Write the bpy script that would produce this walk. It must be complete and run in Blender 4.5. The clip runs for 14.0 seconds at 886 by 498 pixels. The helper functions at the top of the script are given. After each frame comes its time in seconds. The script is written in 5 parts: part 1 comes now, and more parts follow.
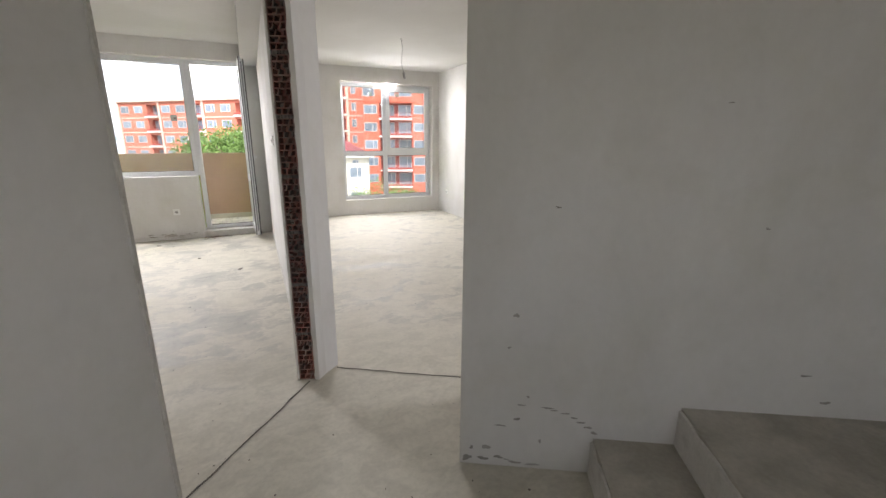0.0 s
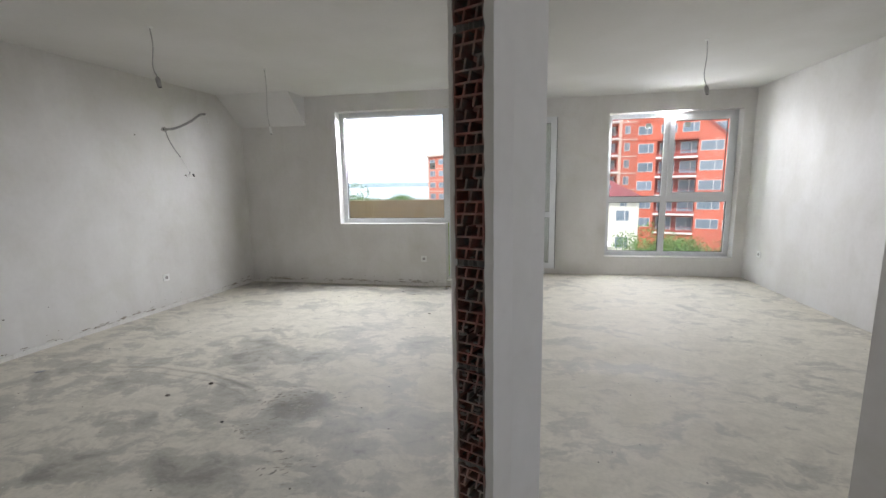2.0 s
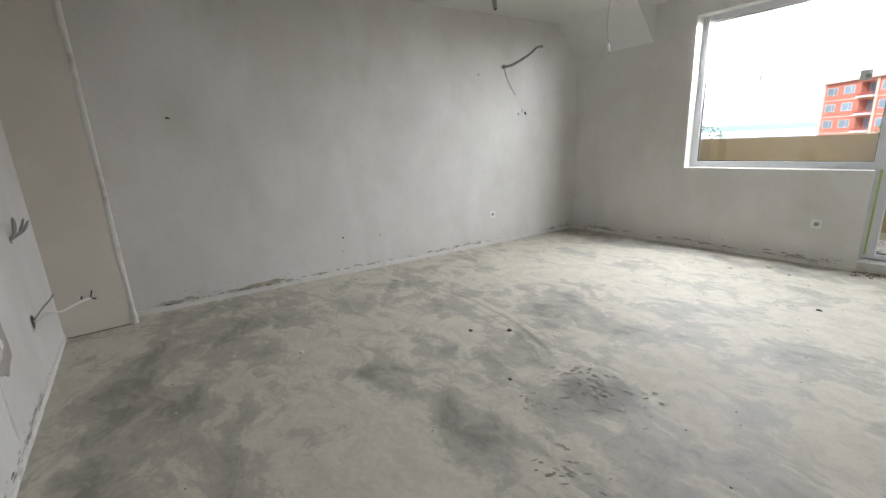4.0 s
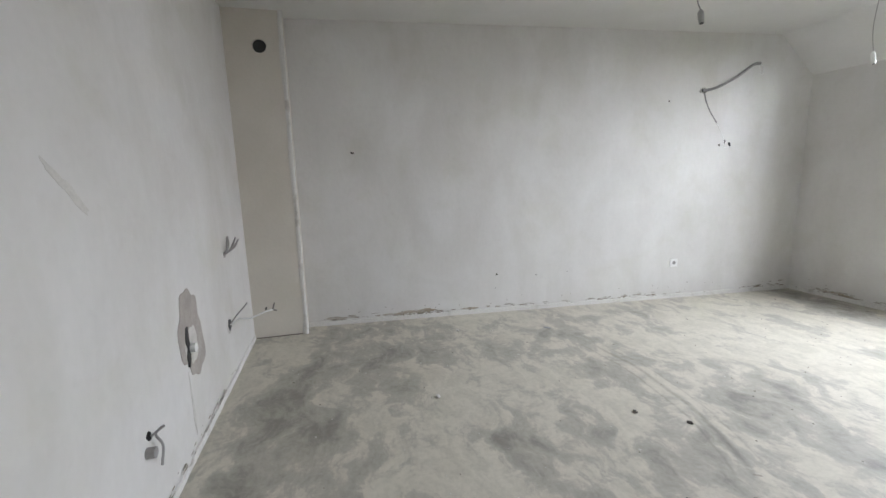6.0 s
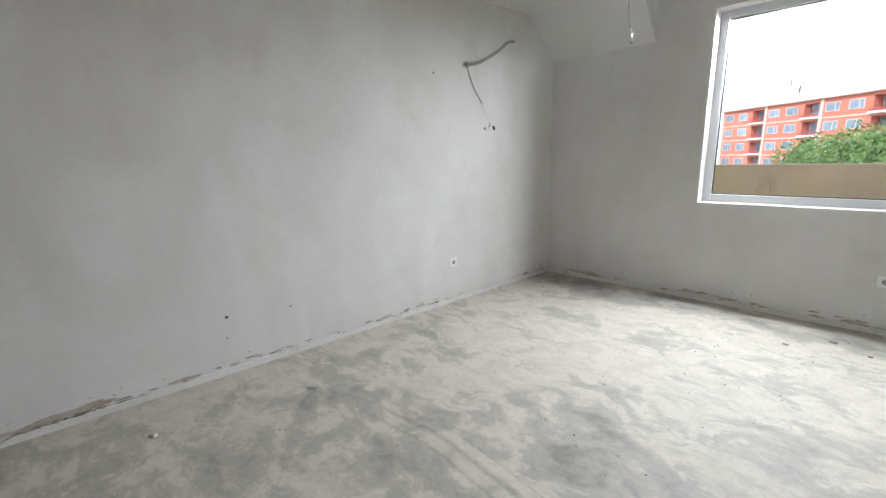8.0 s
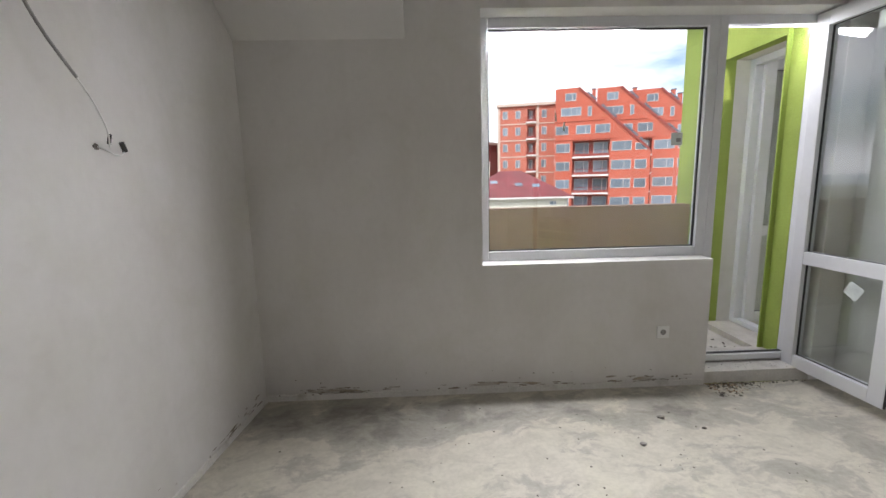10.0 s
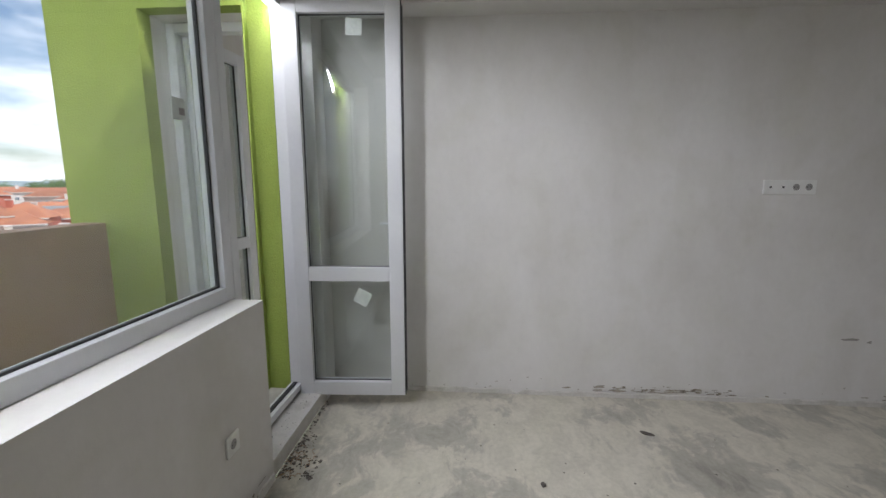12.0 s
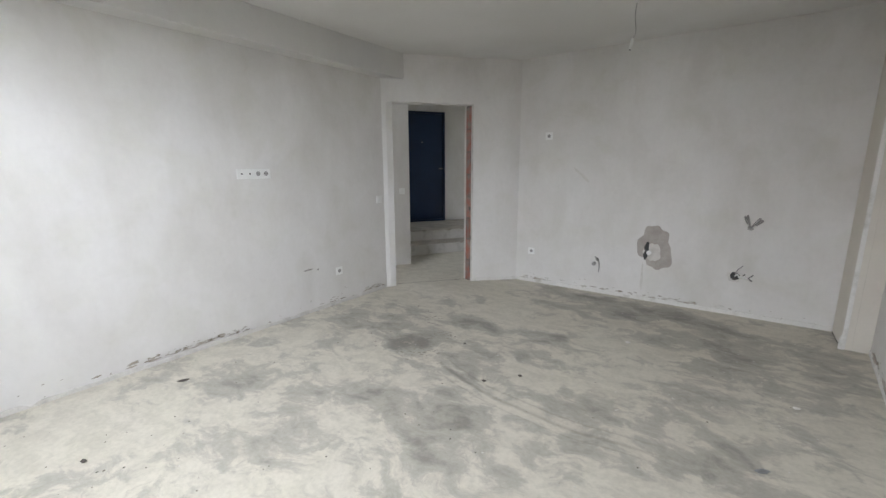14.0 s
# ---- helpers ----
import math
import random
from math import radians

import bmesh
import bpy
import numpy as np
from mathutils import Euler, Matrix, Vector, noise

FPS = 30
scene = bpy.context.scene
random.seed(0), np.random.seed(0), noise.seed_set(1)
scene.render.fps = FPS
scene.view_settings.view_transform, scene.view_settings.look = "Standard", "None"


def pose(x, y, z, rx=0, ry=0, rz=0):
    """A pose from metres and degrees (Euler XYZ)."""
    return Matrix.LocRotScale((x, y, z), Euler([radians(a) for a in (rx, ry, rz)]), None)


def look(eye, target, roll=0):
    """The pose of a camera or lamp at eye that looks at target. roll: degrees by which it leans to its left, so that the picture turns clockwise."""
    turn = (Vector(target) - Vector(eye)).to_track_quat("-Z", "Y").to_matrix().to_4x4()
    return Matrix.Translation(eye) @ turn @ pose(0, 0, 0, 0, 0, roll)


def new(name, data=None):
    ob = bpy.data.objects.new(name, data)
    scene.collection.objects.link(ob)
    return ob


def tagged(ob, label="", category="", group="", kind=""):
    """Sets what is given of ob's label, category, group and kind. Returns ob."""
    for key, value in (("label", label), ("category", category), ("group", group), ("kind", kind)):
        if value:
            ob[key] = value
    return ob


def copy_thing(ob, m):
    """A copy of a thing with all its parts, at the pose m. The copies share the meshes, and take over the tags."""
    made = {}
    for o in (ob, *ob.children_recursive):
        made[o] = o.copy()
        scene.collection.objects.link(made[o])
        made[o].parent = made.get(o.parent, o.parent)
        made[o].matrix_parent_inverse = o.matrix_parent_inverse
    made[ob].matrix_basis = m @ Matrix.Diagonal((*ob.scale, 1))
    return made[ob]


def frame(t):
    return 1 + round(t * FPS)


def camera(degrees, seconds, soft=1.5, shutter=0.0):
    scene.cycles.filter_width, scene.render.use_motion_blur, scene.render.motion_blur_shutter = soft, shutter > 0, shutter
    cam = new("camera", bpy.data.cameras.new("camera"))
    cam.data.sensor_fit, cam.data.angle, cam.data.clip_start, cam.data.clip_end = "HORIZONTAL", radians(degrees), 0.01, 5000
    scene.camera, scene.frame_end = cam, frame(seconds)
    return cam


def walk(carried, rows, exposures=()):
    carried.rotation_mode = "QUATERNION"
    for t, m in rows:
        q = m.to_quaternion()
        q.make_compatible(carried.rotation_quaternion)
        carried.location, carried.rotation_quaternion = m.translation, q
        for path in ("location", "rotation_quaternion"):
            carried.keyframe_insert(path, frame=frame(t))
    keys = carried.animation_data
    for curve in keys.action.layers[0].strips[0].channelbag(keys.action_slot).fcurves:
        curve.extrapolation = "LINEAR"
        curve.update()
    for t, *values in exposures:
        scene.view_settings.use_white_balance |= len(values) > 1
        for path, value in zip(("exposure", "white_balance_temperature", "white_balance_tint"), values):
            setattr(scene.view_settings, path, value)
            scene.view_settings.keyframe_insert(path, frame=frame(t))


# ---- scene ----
cam = camera(93.6, 14.0)
PATH = [
    (0, (3.603, -6.723, 1.359), (4.41, -4.964, 0.855), 0.3),
    (0.5, (3.682, -6.441, 1.302), (4.258, -4.59, 0.811), -0.2),
    (1, (3.884, -6.1, 1.313), (4.209, -4.177, 0.873), -0.3),
    (1.5, (3.98, -5.826, 1.391), (3.982, -3.863, 1.004), -0.6),
    (2, (3.918, -5.504, 1.384), (3.556, -3.561, 1.079), -1.0),
    (2.5, (3.799, -5.259, 1.349), (2.963, -3.468, 1.046), -1.5),
    (3, (3.728, -5.05, 1.33), (2.482, -3.542, 0.913), -1.8),
    (3.5, (3.652, -4.975, 1.263), (2.188, -3.705, 0.767), -2.2),
    (4, (3.592, -4.92, 1.249), (2.026, -3.777, 0.756), -2.7),
    (4.2, (3.547, -4.907, 1.252), (1.956, -3.788, 0.788), -2.5),
    (6.5, (3.224, -4.701, 1.316), (1.295, -4.292, 0.985), -1.5),
    (7, (2.986, -4.591, 1.324), (1.160, -3.842, 1.006), -1.5),
    (7.5, (2.726, -4.367, 1.319), (1.1, -3.267, 0.935), -1.7),
    (9.8, (1.173, -2.766, 1.363), (1.069, -0.801, 1.006), -1.4),
    (10, (1.097, -2.585, 1.392), (1.161, -0.611, 1.078), -1.4),
    (10.5, (1.059, -1.985, 1.429), (1.588, -0.068, 1.224), -1.2),
    (11, (1.084, -1.49, 1.435), (2.233, 0.133, 1.221), -1.4),
    (11.5, (1.218, -1.174, 1.373), (2.931, -0.181, 1.093), -0.9),
    (12, (1.215, -0.906, 1.363), (3.187, -0.776, 1.06), 0.0),
    (12.5, (1.04, -0.854, 1.397), (2.902, -1.498, 1.053), -0.2),
    (13, (0.812, -0.862, 1.374), (2.409, -2.006, 1.001), -0.7),
    (13.5, (0.59, -0.848, 1.374), (1.9, -2.302, 0.958), -0.7),
    (14, (0.49, -0.817, 1.416), (1.628, -2.414, 1.021), -0.2),
]
EXPOSURES = [(0, 1.75, 6750, 18), (0.8, 1.6, 6850, 18), (1.5, 1.5, 6700, 17), (2.0, 1.29, 6350, 16), (2.5, 1.26, 6400, 16), (3.0, 1.5, 6450, 16), (4.2, 1.52, 6350, 15), (6.5, 1.88, 6100, 15), (7.7, 1.72, 6150, 15),
             (9.8, 0.95, 6500, 18), (10.5, 1.05, 6600, 19), (11.2, 0.65, 6450, 18), (11.5, 0.52, 6430, 18), (12.0, 0.55, 6400, 17), (12.5, 1.1, 6550, 16), (13.0, 1.35, 6400, 15), (13.5, 1.38, 6300, 15), (14, 1.62, 6250, 15)]
walk(cam, [(t, look(eye, target, roll)) for t, eye, target, roll in PATH], EXPOSURES)

# ---- world and light ----
SUN_ELEV, SUN_AZ = 50, 200          # degrees, azimuth clockwise from +y
world = bpy.data.worlds.new("world")
scene.world = world
world.use_nodes = True
wn, wl = world.node_tree.nodes, world.node_tree.links
wn.clear()
w_out, w_bg = wn.new("ShaderNodeOutputWorld"), wn.new("ShaderNodeBackground")
w_sky = wn.new("ShaderNodeTexSky")
w_sky.sky_type, w_sky.sun_disc = "NISHITA", False
w_sky.sun_elevation, w_sky.sun_rotation = radians(SUN_ELEV), radians(SUN_AZ)
w_sky.dust_density, w_sky.altitude = 1.5, 50
w_co, w_map = wn.new("ShaderNodeTexCoord"), wn.new("ShaderNodeMapping")
w_map.inputs["Scale"].default_value = (1, 1, 3.2)
w_noise, w_ramp, w_mix = wn.new("ShaderNodeTexNoise"), wn.new("ShaderNodeValToRGB"), wn.new("ShaderNodeMixRGB")
w_noise.inputs["Scale"].default_value, w_noise.inputs["Detail"].default_value = 2.6, 9
w_noise.inputs["Roughness"].default_value = 0.55
w_ramp.color_ramp.elements[0].position, w_ramp.color_ramp.elements[1].position = 0.36, 0.56
w_cloud, w_cramp = wn.new("ShaderNodeTexNoise"), wn.new("ShaderNodeValToRGB")
w_cloud.inputs["Scale"].default_value, w_cloud.inputs["Detail"].default_value = 4.5, 7
w_cramp.color_ramp.elements[0].position, w_cramp.color_ramp.elements[1].position = 0.34, 0.62
w_cramp.color_ramp.elements[0].color = (7.0, 7.6, 8.6, 1)
w_cramp.color_ramp.elements[1].color = (13.0, 13.2, 13.4, 1)
wl.new(w_co.outputs["Generated"], w_map.inputs["Vector"])
wl.new(w_map.outputs["Vector"], w_noise.inputs["Vector"])
wl.new(w_map.outputs["Vector"], w_cloud.inputs["Vector"])
wl.new(w_noise.outputs["Fac"], w_ramp.inputs["Fac"])
wl.new(w_cloud.outputs["Fac"], w_cramp.inputs["Fac"])
wl.new(w_ramp.outputs["Color"], w_mix.inputs["Fac"])
wl.new(w_sky.outputs["Color"], w_mix.inputs["Color1"])
wl.new(w_cramp.outputs["Color"], w_mix.inputs["Color2"])
wl.new(w_mix.outputs["Color"], w_bg.inputs["Color"])
w_bg.inputs["Strength"].default_value = 0.12
wl.new(w_bg.outputs["Background"], w_out.inputs["Surface"])

sun = new("sun", bpy.data.lights.new("sun", "SUN"))
sun.data.energy, sun.data.angle, sun.data.color = 2.2, radians(3), (1.0, 0.96, 0.9)
_a, _e = radians(SUN_AZ), radians(SUN_ELEV)
sun.matrix_world = look((math.sin(_a) * math.cos(_e) * 50, math.cos(_a) * math.cos(_e) * 50, math.sin(_e) * 50), (0, 0, 0))


def sky_lamp(name, at, toward, width, watts):
    """A narrow area lamp under the head of a window's opening: stands in for the light of the sky."""
    lamp = new(name, bpy.data.lights.new(name, "AREA"))
    lamp.data.shape, lamp.data.size, lamp.data.size_y = "RECTANGLE", width, 0.07
    lamp.data.energy, lamp.data.color = watts, (0.93, 0.972, 1.0)
    lamp.matrix_world = look(at, toward)


sky_lamp("skylight_window", (1.965, 0.262, 2.345), (1.60, -1.738, 2.20), 0.97, 83)
sky_lamp("skylight_door", (3.31, 0.262, 2.345), (3.01, -1.338, 1.1), 0.58, 4.5)
sky_lamp("skylight_bedroom", (5.72, 1.262, 2.31), (4.90, -0.738, 2.10), 0.96, 74)
# fill lamp added to brighten the hall, set in a made-up window
sky_lamp("fill_light_hall", (3.45, -8.88, 2.30), (3.45, -6.88, 1.55), 1.1, 1.1)
# lamp added in an unseen window, assumed because the passage wall is bright
sky_lamp("fill_light_side_room", (7.14, -5.45, 2.26), (5.34, -4.90, 1.5), 0.8, 8.5)


# ---- materials ----
def material(name, col, col2=None, rough=0.8, scale=6.0, fine=60.0, bump=0.15, lo=0.4, hi=0.62, metallic=0.0,
             fine_amount=0.25, stretch=(1, 1, 1), spread=0.0, distort=0.0, coords="Object"):
    """Two colours mixed by a large noise, with a fine grain and relief."""
    m = bpy.data.materials.new(name)
    m.use_nodes = True
    n, l = m.node_tree.nodes, m.node_tree.links
    bsdf = n["Principled BSDF"]
    bsdf.inputs["Roughness"].default_value, bsdf.inputs["Metallic"].default_value = rough, metallic
    co, mp = n.new("ShaderNodeTexCoord"), n.new("ShaderNodeMapping")
    mp.inputs["Scale"].default_value = stretch
    l.new(co.outputs[coords], mp.inputs["Vector"])
    big, small = n.new("ShaderNodeTexNoise"), n.new("ShaderNodeTexNoise")
    for node, s, d in ((big, scale, 6), (small, fine, 4)):
        node.inputs["Scale"].default_value, node.inputs["Detail"].default_value = s, d
        l.new(mp.outputs["Vector"], node.inputs["Vector"])
    big.inputs["Distortion"].default_value = distort
    ramp = n.new("ShaderNodeValToRGB")
    ramp.color_ramp.elements[0].position, ramp.color_ramp.elements[1].position = lo, hi
    ramp.color_ramp.elements[0].color = (*col, 1)
    ramp.color_ramp.elements[1].color = (*(col2 or col), 1)
    l.new(big.outputs["Fac"], ramp.inputs["Fac"])
    mul = n.new("ShaderNodeMixRGB")
    mul.blend_type = "MULTIPLY"
    mul.inputs["Fac"].default_value = fine_amount
    sr = n.new("ShaderNodeValToRGB")
    sr.color_ramp.elements[0].position, sr.color_ramp.elements[1].position = 0.3, 0.7
    sr.color_ramp.elements[0].color, sr.color_ramp.elements[1].color = (0.55, 0.55, 0.55, 1), (1, 1, 1, 1)
    l.new(small.outputs["Fac"], sr.inputs["Fac"])
    l.new(ramp.outputs["Color"], mul.inputs["Color1"])
    l.new(sr.outputs["Color"], mul.inputs["Color2"])
    last = mul.outputs["Color"]
    if spread:
        info, hsv, mr = n.new("ShaderNodeObjectInfo"), n.new("ShaderNodeHueSaturation"), n.new("ShaderNodeMapRange")
        mr.inputs["To Min"].default_value, mr.inputs["To Max"].default_value = 1 - spread, 1 + spread
        l.new(info.outputs["Random"], mr.inputs["Value"])
        l.new(mr.outputs["Result"], hsv.inputs["Value"])
        l.new(last, hsv.inputs["Color"])
        last = hsv.outputs["Color"]
    l.new(last, bsdf.inputs["Base Color"])
    if bump:
        b = n.new("ShaderNodeBump")
        b.inputs["Strength"].default_value, b.inputs["Distance"].default_value = bump, 0.01
        add = n.new("ShaderNodeMath")
        add.operation = "ADD"
        l.new(big.outputs["Fac"], add.inputs[0])
        l.new(small.outputs["Fac"], add.inputs[1])
        l.new(add.outputs["Value"], b.inputs["Height"])
        l.new(b.outputs["Normal"], bsdf.inputs["Normal"])
    return m


def glass_material(name, tint=(0.93, 0.96, 0.95)):
    m = bpy.data.materials.new(name)
    m.use_nodes = True
    n, l = m.node_tree.nodes, m.node_tree.links
    n.clear()
    out, mix = n.new("ShaderNodeOutputMaterial"), n.new("ShaderNodeMixShader")
    tr, gl, lw = n.new("ShaderNodeBsdfTransparent"), n.new("ShaderNodeBsdfGlossy"), n.new("ShaderNodeLayerWeight")
    pw, sc = n.new("ShaderNodeMath"), n.new("ShaderNodeMath")
    tr.inputs["Color"].default_value = (*tint, 1)
    gl.inputs["Roughness"].default_value = 0.01
    pw.operation, sc.operation = "POWER", "MULTIPLY_ADD"
    pw.inputs[1].default_value, sc.inputs[1].default_value, sc.inputs[2].default_value = 5.0, 0.8, 0.085
    lw.inputs["Blend"].default_value = 0.5
    l.new(lw.outputs["Facing"], pw.inputs[0])
    l.new(pw.outputs[0], sc.inputs[0])
    l.new(sc.outputs[0], mix.inputs["Fac"])
    l.new(tr.outputs["BSDF"], mix.inputs[1])
    l.new(gl.outputs["BSDF"], mix.inputs[2])
    l.new(mix.outputs["Shader"], out.inputs["Surface"])
    return m


def skim_material(name, low, high):
    """Skimmed plaster: faint trowel bands, cloudy patches of two tints and a few greyer blotches."""
    m = material(name, low, high, rough=0.9, scale=1.5, fine=30, bump=0.10, lo=0.36, hi=0.60, fine_amount=0.07, stretch=(1, 1, 0.7), distort=0.5)
    n, l = m.node_tree.nodes, m.node_tree.links
    bsdf, co = n["Principled BSDF"], [x for x in n if x.type == "TEX_COORD"][0]
    last = bsdf.inputs["Base Color"].links[0].from_socket
    for scale, stretch, a, b, tint, amount in ((5.0, (1.0, 1.0, 0.28), 0.44, 0.64, (0.92, 0.915, 0.90), 0.3), (2.6, (1, 1, 1), 0.52, 0.66, (0.93, 0.93, 0.89), 0.5),
                                               (11.0, (1, 1, 1.6), 0.56, 0.70, (0.92, 0.91, 0.90), 0.25)):
        mp, t, r, q = n.new("ShaderNodeMapping"), n.new("ShaderNodeTexNoise"), n.new("ShaderNodeValToRGB"), n.new("ShaderNodeMixRGB")
        mp.inputs["Scale"].default_value, mp.inputs["Location"].default_value = stretch, (scale, 2.0, 1.0)
        t.inputs["Scale"].default_value, t.inputs["Detail"].default_value, t.inputs["Distortion"].default_value = scale, 7, 0.6
        l.new(co.outputs["Object"], mp.inputs["Vector"])
        l.new(mp.outputs["Vector"], t.inputs["Vector"])
        r.color_ramp.elements[0].position, r.color_ramp.elements[1].position = a, b
        r.color_ramp.elements[0].color, r.color_ramp.elements[1].color = (1, 1, 1, 1), (*tint, 1)
        l.new(t.outputs["Fac"], r.inputs["Fac"])
        q.blend_type = "MULTIPLY"
        q.inputs["Fac"].default_value = amount
        l.new(last, q.inputs["Color1"])
        l.new(r.outputs["Color"], q.inputs["Color2"])
        last = q.outputs["Color"]
    l.new(last, bsdf.inputs["Base Color"])
    return m


SCREED_ZONES = [
    # worn and damp, and painted shade at the foot of the north wall
    (2.53, -3.21, 0.30, 0.22, 20, 0.26), (2.35, -3.86, 0.32, 0.18, 0, 0.14), (2.03, -3.13, 0.28, 0.13, -30, 0.16), (3.15, -3.40, 0.5, 0.3, 30, 0.17),
    (1.72, -3.95, 0.27, 0.15, 0, 0.14), (1.62, -3.57, 0.22, 0.15, 0, 0.20), (0.80, -3.10, 0.6, 0.32, 0, 0.12), (1.90, -2.52, 0.7, 0.32, -20, 0.13),
    (0.45, -4.70, 1.0, 0.6, 0, 0.09), (1.30, -5.12, 0.9, 0.28, 0, 0.14), (0.72, -3.65, 0.4, 0.16, 10, 0.12), (2.90, -2.17, 0.5, 0.28, 0, 0.08),
    # the first two paint the shade on the floor below the window
    (0.90, -0.28, 1.3, 0.26, 0, 0.17), (2.50, -0.33, 0.6, 0.20, 0, 0.12), (4.70, -2.40, 0.6, 0.2, -15, 0.10), (4.40, -1.90, 0.5, 0.15, -15, 0.08),
    # dusty and pale
    (1.38, -3.30, 0.42, 0.24, 0, -0.13), (2.10, -4.25, 0.7, 0.2, 0, -0.10), (2.80, -2.98, 0.32, 0.2, 0, -0.12), (1.10, -4.12, 0.4, 0.2, 0, -0.08),
    (0.60, -1.90, 0.38, 0.25, 0, -0.10), (1.25, -1.60, 0.8, 0.4, 0, -0.10), (3.20, -1.40, 0.5, 0.4, 0, -0.10), (1.50, -0.62, 0.9, 0.2, 0, -0.08),
    (4.10, -5.30, 1.7, 1.5, 0, -0.22), (5.40, -1.40, 1.9, 2.8, 0, -0.05),
]


def floor_material():
    """Trowelled screed: grey cement with ragged pale dusty patches, brushed streaks, fine grit and long scrape arcs."""
    m = bpy.data.materials.new("screed")
    m.use_nodes = True
    n, l = m.node_tree.nodes, m.node_tree.links
    bsdf = n["Principled BSDF"]
    co = n.new("ShaderNodeTexCoord").outputs["Object"]

    def mapped(vec, rot, scale, at=(0, 0, 0)):
        mp = n.new("ShaderNodeMapping")
        mp.inputs["Location"].default_value, mp.inputs["Rotation"].default_value, mp.inputs["Scale"].default_value = at, (0, 0, rot), scale
        l.new(vec, mp.inputs["Vector"])
        return mp.outputs["Vector"]

    def fog(vec, scale, detail, rough=0.5, distort=0.0):
        t = n.new("ShaderNodeTexNoise")
        t.inputs["Scale"].default_value, t.inputs["Detail"].default_value = scale, detail
        t.inputs["Roughness"].default_value, t.inputs["Distortion"].default_value = rough, distort
        l.new(vec, t.inputs["Vector"])
        return t

    def calc(op, a, b, c=None, clamp=False):
        q = n.new("ShaderNodeMath")
        q.operation, q.use_clamp = op, clamp
        for k, v in enumerate((a, b, c)):
            if v is None:
                continue
            if isinstance(v, (int, float)):
                q.inputs[k].default_value = v
            else:
                l.new(v, q.inputs[k])
        return q.outputs[0]

    def span(v, a, b, lo=0.0, hi=1.0):
        r = n.new("ShaderNodeMapRange")
        r.interpolation_type = "SMOOTHSTEP"
        for k, x in (("From Min", a), ("From Max", b), ("To Min", lo), ("To Max", hi)):
            r.inputs[k].default_value = x
        l.new(v, r.inputs["Value"])
        return r.outputs["Result"]

    warp = fog(co, 3.0, 5)
    off = n.new("ShaderNodeVectorMath")
    off.operation = "MULTIPLY_ADD"
    off.inputs[1].default_value = (0.34, 0.34, 0.0)
    l.new(warp.outputs["Color"], off.inputs[0])
    l.new(co, off.inputs[2])
    ragged = off.outputs["Vector"]                      # shifted by about 0.17 along x and y

    # worn grey zones, painted shade and pale zones of the screed, as soft ellipses: x, y, half length, half width,
    # turn, amount
    total = None
    for x, y, a, b, turn, amount in SCREED_ZONES:
        g = n.new("ShaderNodeVectorMath")
        g.operation = "LENGTH"
        t = radians(turn)
        c0, s0 = math.cos(-t), math.sin(-t)
        mx, my = x + 0.17, y + 0.17
        mul = n.new("ShaderNodeVectorMath")
        mul.operation = "MULTIPLY"
        l.new(mapped(ragged, -t, (1, 1, 0), (-(c0 * mx - s0 * my), -(s0 * mx + c0 * my), 0)), mul.inputs[0])
        mul.inputs[1].default_value = (1 / a, 1 / b, 0)
        l.new(mul.outputs["Vector"], g.inputs[0])
        f = span(g.outputs["Value"], 0.45, 1.15, amount, 0.0)
        total = f if total is None else calc("ADD", total, f)
    patch = fog(mapped(ragged, 0.55, (1.0, 1.3, 1)), 2.3, 8, 0.62)
    mid = fog(mapped(ragged, -0.4, (1.0, 1.6, 1), (4, 2, 0)), 6.5, 10, 0.68)
    streak = fog(mapped(co, 0.75, (1.0, 5.0, 1)), 5.5, 6, 0.6)
    fine = fog(co, 38, 5, 0.6)
    v = calc("MULTIPLY_ADD", patch.outputs["Fac"], 1.0, calc("MULTIPLY", mid.outputs["Fac"], 0.50))
    v = calc("MULTIPLY_ADD", streak.outputs["Fac"], 0.13, v)
    v = calc("SUBTRACT", v, total)
    pale = span(v, 0.725, 0.84)
    deep = span(v, 0.50, 0.75)

    def mix(kind, fac, a, b):
        q = n.new("ShaderNodeMixRGB")
        q.blend_type = kind
        for k, x in enumerate((fac, a, b)):
            if isinstance(x, tuple):
                q.inputs[k].default_value = (*x, 1)
            elif isinstance(x, float):
                q.inputs[k].default_value = x
            else:
                l.new(x, q.inputs[k])
        return q.outputs["Color"]

    grey = mix("MIX", deep, (0.25, 0.238, 0.205), (0.42, 0.398, 0.342))
    dust = mix("MIX", span(mid.outputs["Fac"], 0.38, 0.62), (0.515, 0.485, 0.408), (0.60, 0.565, 0.478))
    col = mix("MIX", pale, grey, dust)
    col = mix("MULTIPLY", 0.32, col, mix("MIX", span(fine.outputs["Fac"], 0.32, 0.62), (0.74, 0.74, 0.73), (1.0, 1.0, 1.0)))
    # curved trowel scrapes
    reach = n.new("ShaderNodeVectorMath")
    reach.operation = "DISTANCE"
    l.new(mapped(co, 0, (1, 1, 0)), reach.inputs[0])
    reach.inputs[1].default_value = (1.4, -2.92, 0)
    near = span(reach.outputs["Value"], 0.5, 0.95, 1.0, 0.0)
    slight = n.new("ShaderNodeVectorMath")
    slight.operation = "MULTIPLY_ADD"
    slight.inputs[1].default_value = (0.06, 0.06, 0.0)
    l.new(warp.outputs["Color"], slight.inputs[0])
    l.new(co, slight.inputs[2])
